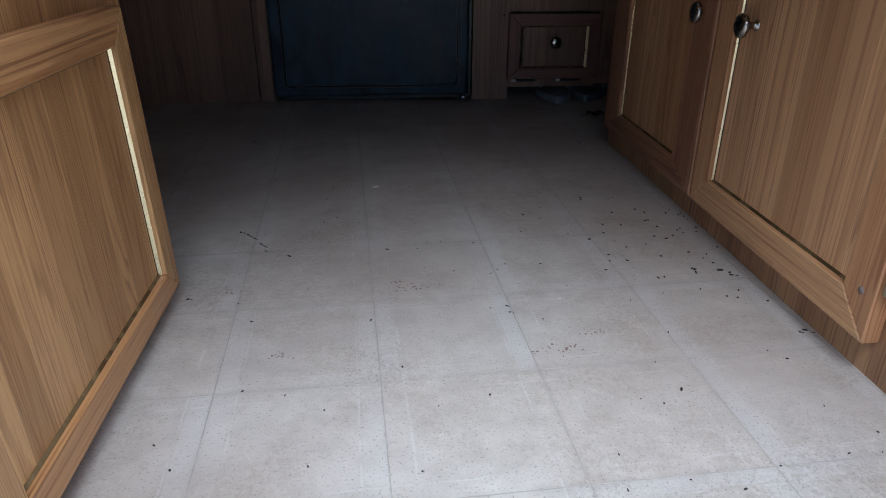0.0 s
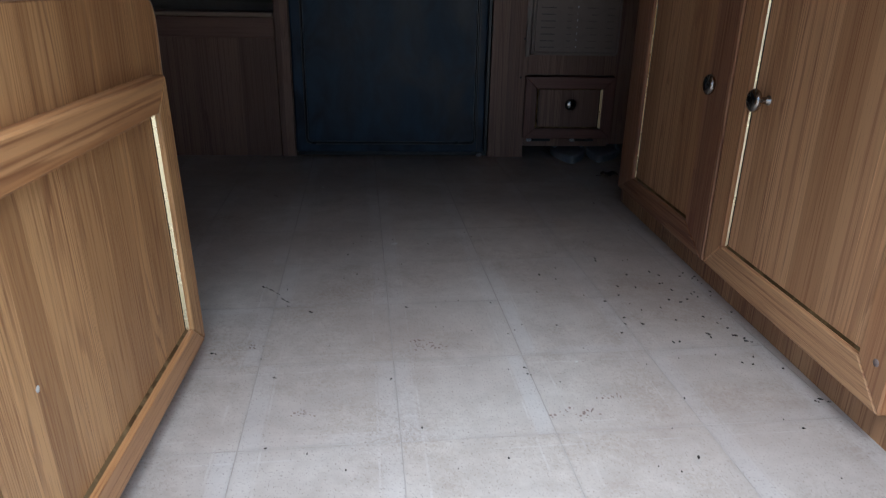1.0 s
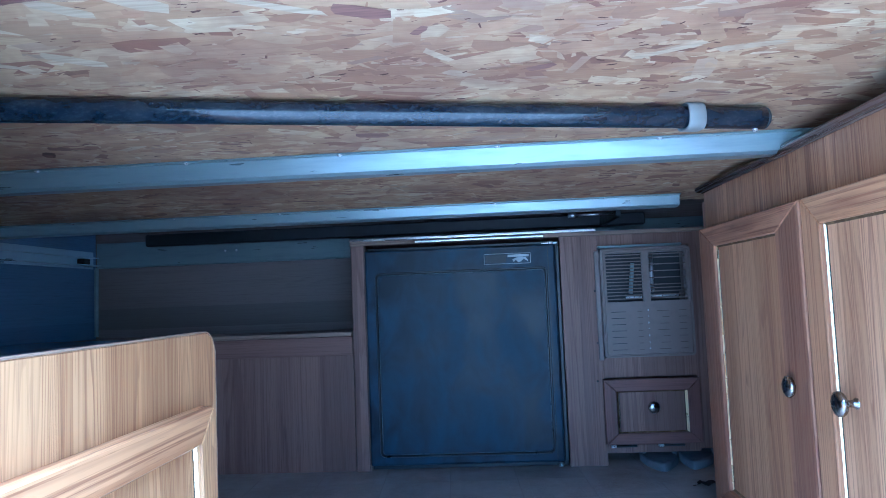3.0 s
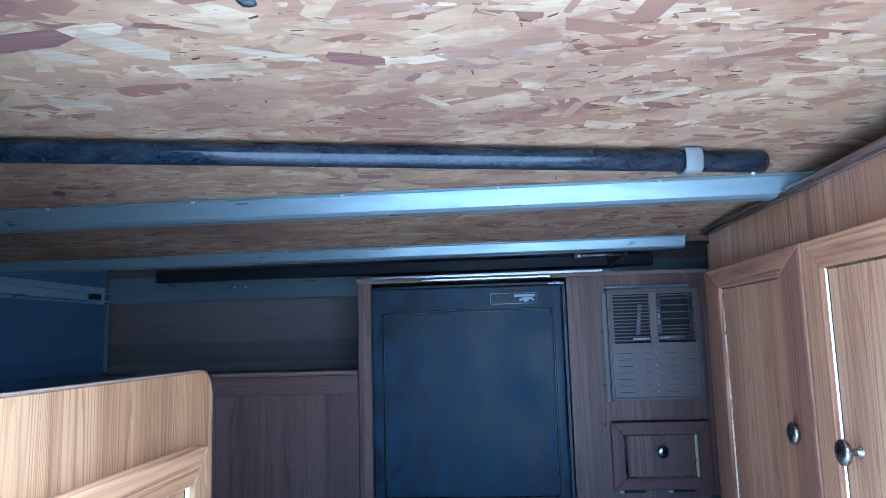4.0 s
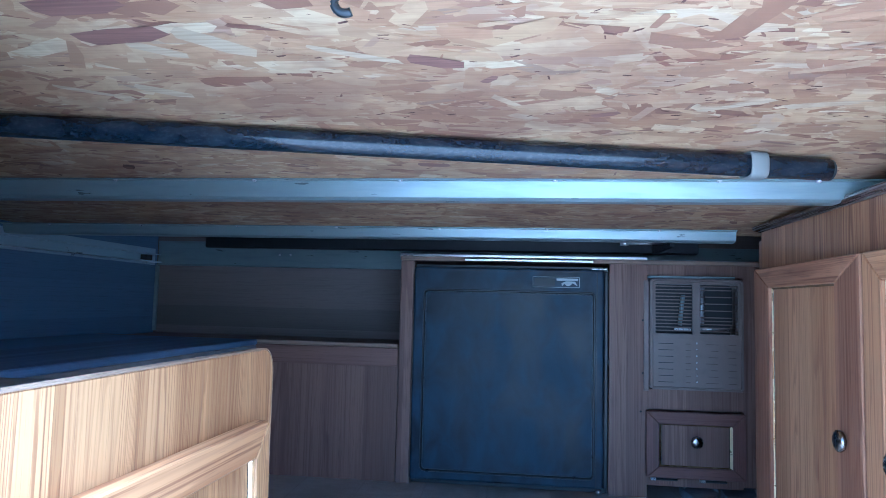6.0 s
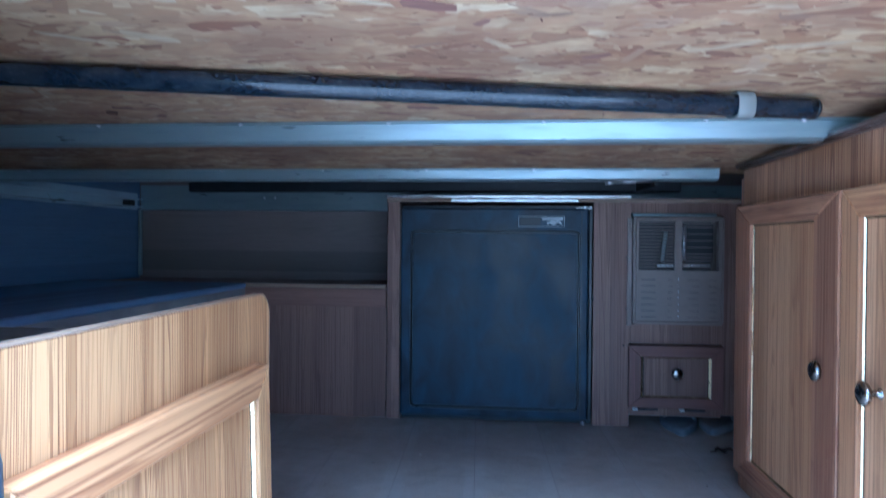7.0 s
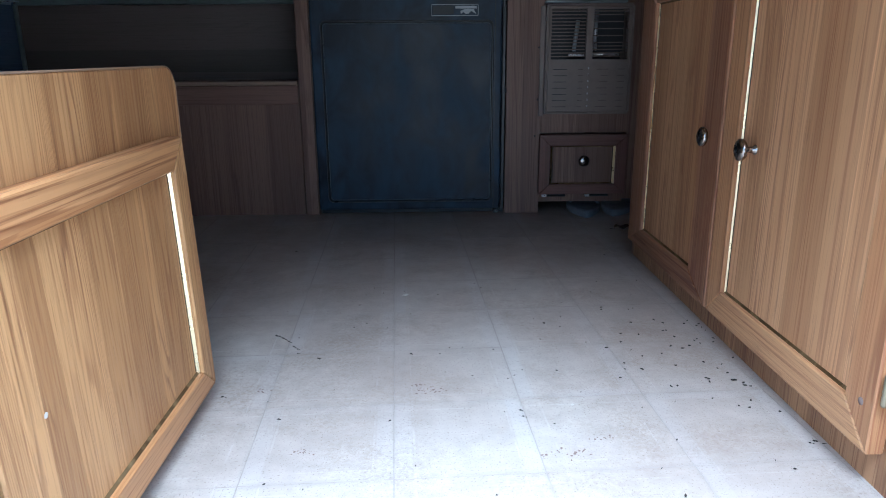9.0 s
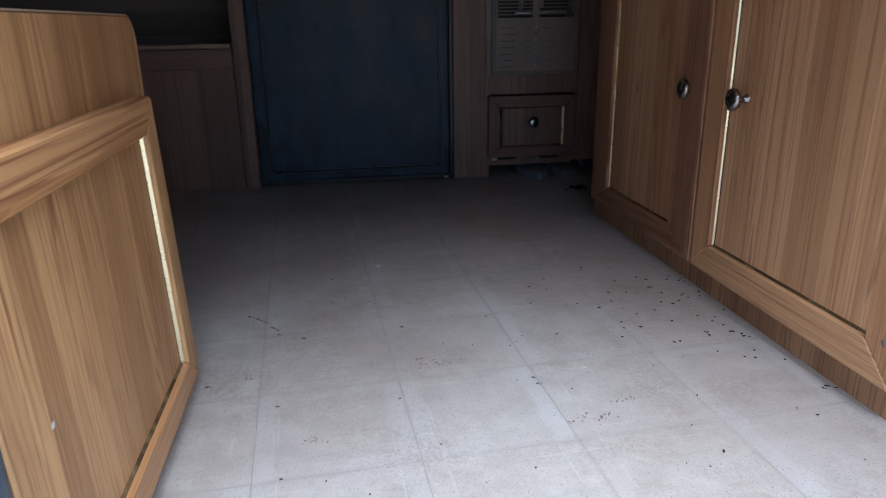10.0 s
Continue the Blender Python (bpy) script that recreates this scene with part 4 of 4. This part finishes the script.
part("end_cap", lathe([(0.0, 0.0), (0.0128, 0.0), (0.0128, 0.003), (0.0105, 0.005), (0.0, 0.0052)], Matrix.Translation(PB) @ d.to_track_quat('Z', 'Y').to_matrix().to_4x4(), 24), black_steel, pole)
part("screw", lathe([(0.0034, 0), (0.0034, 0.0014), (0.0018, 0.003), (0.0, 0.0032)], Matrix.Translation(PB - d * 0.012 + Vector((0.0, -0.002, -0.0137))) @ pose(0, 0, 0, 180), 10), zinc, pole)
pc = PB - d * 0.092
M = Matrix.Translation(pc) @ d.to_track_quat('Z', 'Y').to_matrix().to_4x4()
strap = thing("pole_clip", pc, "white plastic strap clip holding the pole", "clip")
bm = bmesh.new()


def squared(r, a):
    """A rounded-square outline."""
    c_, s_ = math.cos(a), math.sin(a)
    k_ = (abs(c_) ** 5 + abs(s_) ** 5) ** -0.2
    return r * c_ * (0.35 + 0.65 * k_), r * s_ * (0.35 + 0.65 * k_)


rows_ = []
for r, h in ((0.0142, -0.0105), (0.0158, -0.0105), (0.0164, -0.0095), (0.0164, 0.0095), (0.0158, 0.0105), (0.0142, 0.0105)):
    rows_.append([bm.verts.new((*squared(r, 2 * math.pi * i / 32), h)) for i in range(32)])
for a_, c_ in zip(rows_, rows_[1:] + rows_[:1]):
    for i in range(32):
        bm.faces.new((a_[i], a_[(i + 1) % 32], c_[(i + 1) % 32], c_[i])).smooth = True
bmesh.ops.recalc_face_normals(bm, faces=bm.faces)
bmesh.ops.transform(bm, matrix=M, verts=bm.verts)
part("band", bm, clip_white, strap)

HY = 0.731
HZ = zb(HY)
hook = thing("ceiling_hook", (0.055, HY, HZ), "blue-black plastic hook screwed to the bunk board", "hook")
hp = [(0.050 + 0.0078 * math.cos(radians(a)), HY, HZ - 0.0118 + 0.0078 * math.sin(radians(a))) for a in range(90, 311, 15)]
part("hook_arm", tube([(0.068, HY + 0.002, HZ - 0.0034), (0.060, HY + 0.001, HZ - 0.0038)] + hp, 0.0030, 12), fridge_trim, hook)
part("base", block(0.047, 0.072, HY - 0.003, HY + 0.005, HZ - 0.0038, HZ - 0.0002, 0.001), fridge_trim, hook)
part("screw", lathe([(0.0044, 0), (0.0042, 0.0014), (0.0022, 0.0038), (0.0, 0.0042)], Matrix.Translation((0.065, HY - 0.001, HZ - 0.0038)) @ pose(0, 0, 0, 180), 14), zinc, hook)

# ---------------------------------------------------------------- debris on the floor
def crumb(bm, x, y, ln, wd, a, h):
    M_ = Matrix.Translation((x, y, 0.0006 + h / 2)) @ pose(0, 0, 0, 0, 0, math.degrees(a)) @ Matrix.Diagonal((ln / 2, wd / 2, h / 2, 1))
    made = bmesh.ops.create_icosphere(bm, subdivisions=1, radius=1.0, matrix=M_)
    for v_ in made["verts"]:
        v_.co += Vector((shake.uniform(-1, 1), shake.uniform(-1, 1), 0)) * wd * 0.28


rnd, shake = random.Random(11), random.Random(23)
bm = bmesh.new()
for i in range(52):
    x = 0.595 - abs(rnd.gauss(0, 0.09))
    y = rnd.gauss(1.17, 0.14)
    crumb(bm, min(x, 0.592), y, rnd.uniform(0.003, 0.0065), rnd.uniform(0.0016, 0.0026), rnd.uniform(0, 3.1), 0.0018)
for i in range(75):
    crumb(bm, rnd.uniform(-0.09, 0.58), rnd.uniform(0.66, 1.5), rnd.uniform(0.001, 0.004), rnd.uniform(0.001, 0.0018), rnd.uniform(0, 3.1), 0.0015)
for x, y, ln in ((-0.068, 1.238, 0.012), (-0.056, 1.228, 0.010), (-0.045, 1.215, 0.008), (-0.034, 1.196, 0.009), (-0.027, 1.187, 0.007), (-0.024, 1.172, 0.006), (0.009, 1.154, 0.008),
                 (0.139, 1.165, 0.006), (-0.013, 0.988, 0.006), (0.564, 1.069, 0.016), (0.572, 1.054, 0.012), (0.59, 0.922, 0.013), (0.583, 0.918, 0.007), (0.275, 1.0, 0.006),
                 (0.2765, 0.985, 0.006), (-0.095, 1.045, 0.008), (-0.125, 1.705, 0.008)):
    crumb(bm, x, y, ln * 0.55, ln * 0.26, rnd.uniform(-0.9, 0.4), 0.0016)
    crumb(bm, x + ln * rnd.uniform(0.3, 0.6), y - ln * rnd.uniform(0.1, 0.5), ln * 0.35, ln * 0.2, rnd.uniform(-0.9, 0.9), 0.0012)
solid("dark_droppings", bm, crumb_dark, "scattered dark crumbs and droppings on vinyl", "debris", kind="stuff")
bm = bmesh.new()
for cx, cy, n, s in ((0.165, 1.055, 26, 0.016), (0.15, 1.068, 10, 0.006), (0.312, 0.905, 22, 0.015), (0.357, 0.936, 9, 0.007), (0.024, 0.918, 12, 0.007), (-0.05, 1.06, 8, 0.012)):
    for i in range(n):
        crumb(bm, cx + rnd.gauss(0, s), cy + rnd.gauss(0, s * 0.35), rnd.uniform(0.0012, 0.0042), rnd.uniform(0.001, 0.0028), rnd.uniform(0, 3.1), 0.0005)
solid("rust_crumbs", bm, crumb_red, "reddish brown dried crumbs on vinyl", "debris", kind="stuff")
bm = bmesh.new()
crumb(bm, 0.123, 1.413, 0.012, 0.007, 0.3, 0.003)
crumb(bm, -0.032, 1.766, 0.007, 0.005, 0.9, 0.003)
crumb(bm, 0.34, 1.01, 0.004, 0.003, 0.9, 0.002)
solid("pale_crumbs", bm, crumb_white, "small pale crumbs on dark floor", "debris", kind="stuff")

# ---------------------------------------------------------------- vinyl tiles
PITCH, TILT_T = 0.1562, 2.7
half = PITCH / 2 - 0.0003
tm = bmesh.new()
for z, s in ((0.0, half - 0.0003), (-0.00022, half)):
    for sx, sy in ((-1, -1), (1, -1), (1, 1), (-1, 1)):
        tm.verts.new((sx * s, sy * s, z))
tm.verts.ensure_lookup_table()
tv = tm.verts
tm.faces.new([tv[i] for i in (0, 1, 2, 3)])
for i in range(4):
    j = (i + 1) % 4
    tm.faces.new((tv[i], tv[4 + i], tv[4 + j], tv[j]))
bmesh.ops.recalc_face_normals(tm, faces=tm.faces)
for f_ in tm.faces:
    f_.material_index = 0 if f_.normal.z > 0.9 else 1
tile_mesh = mesh_of("tile", tm, vinyl_tile)
tile_mesh.materials.append(vinyl_joint)
RT = pose(0.278, 1.030, 0, 0, 0, TILT_T)
for i in range(-6, 6):
    for j in range(-3, 8):
        M = RT @ Matrix.Translation(((i + 0.5) * PITCH, (j + 0.5) * PITCH, 0))
        c = M.translation
        if c.y < 0.58 or c.y > 2.30 or c.x < -0.75 or c.x > 0.86:
            continue
        tile = new("tile", tile_mesh)
        tile.parent = floor
        tile.matrix_basis = M
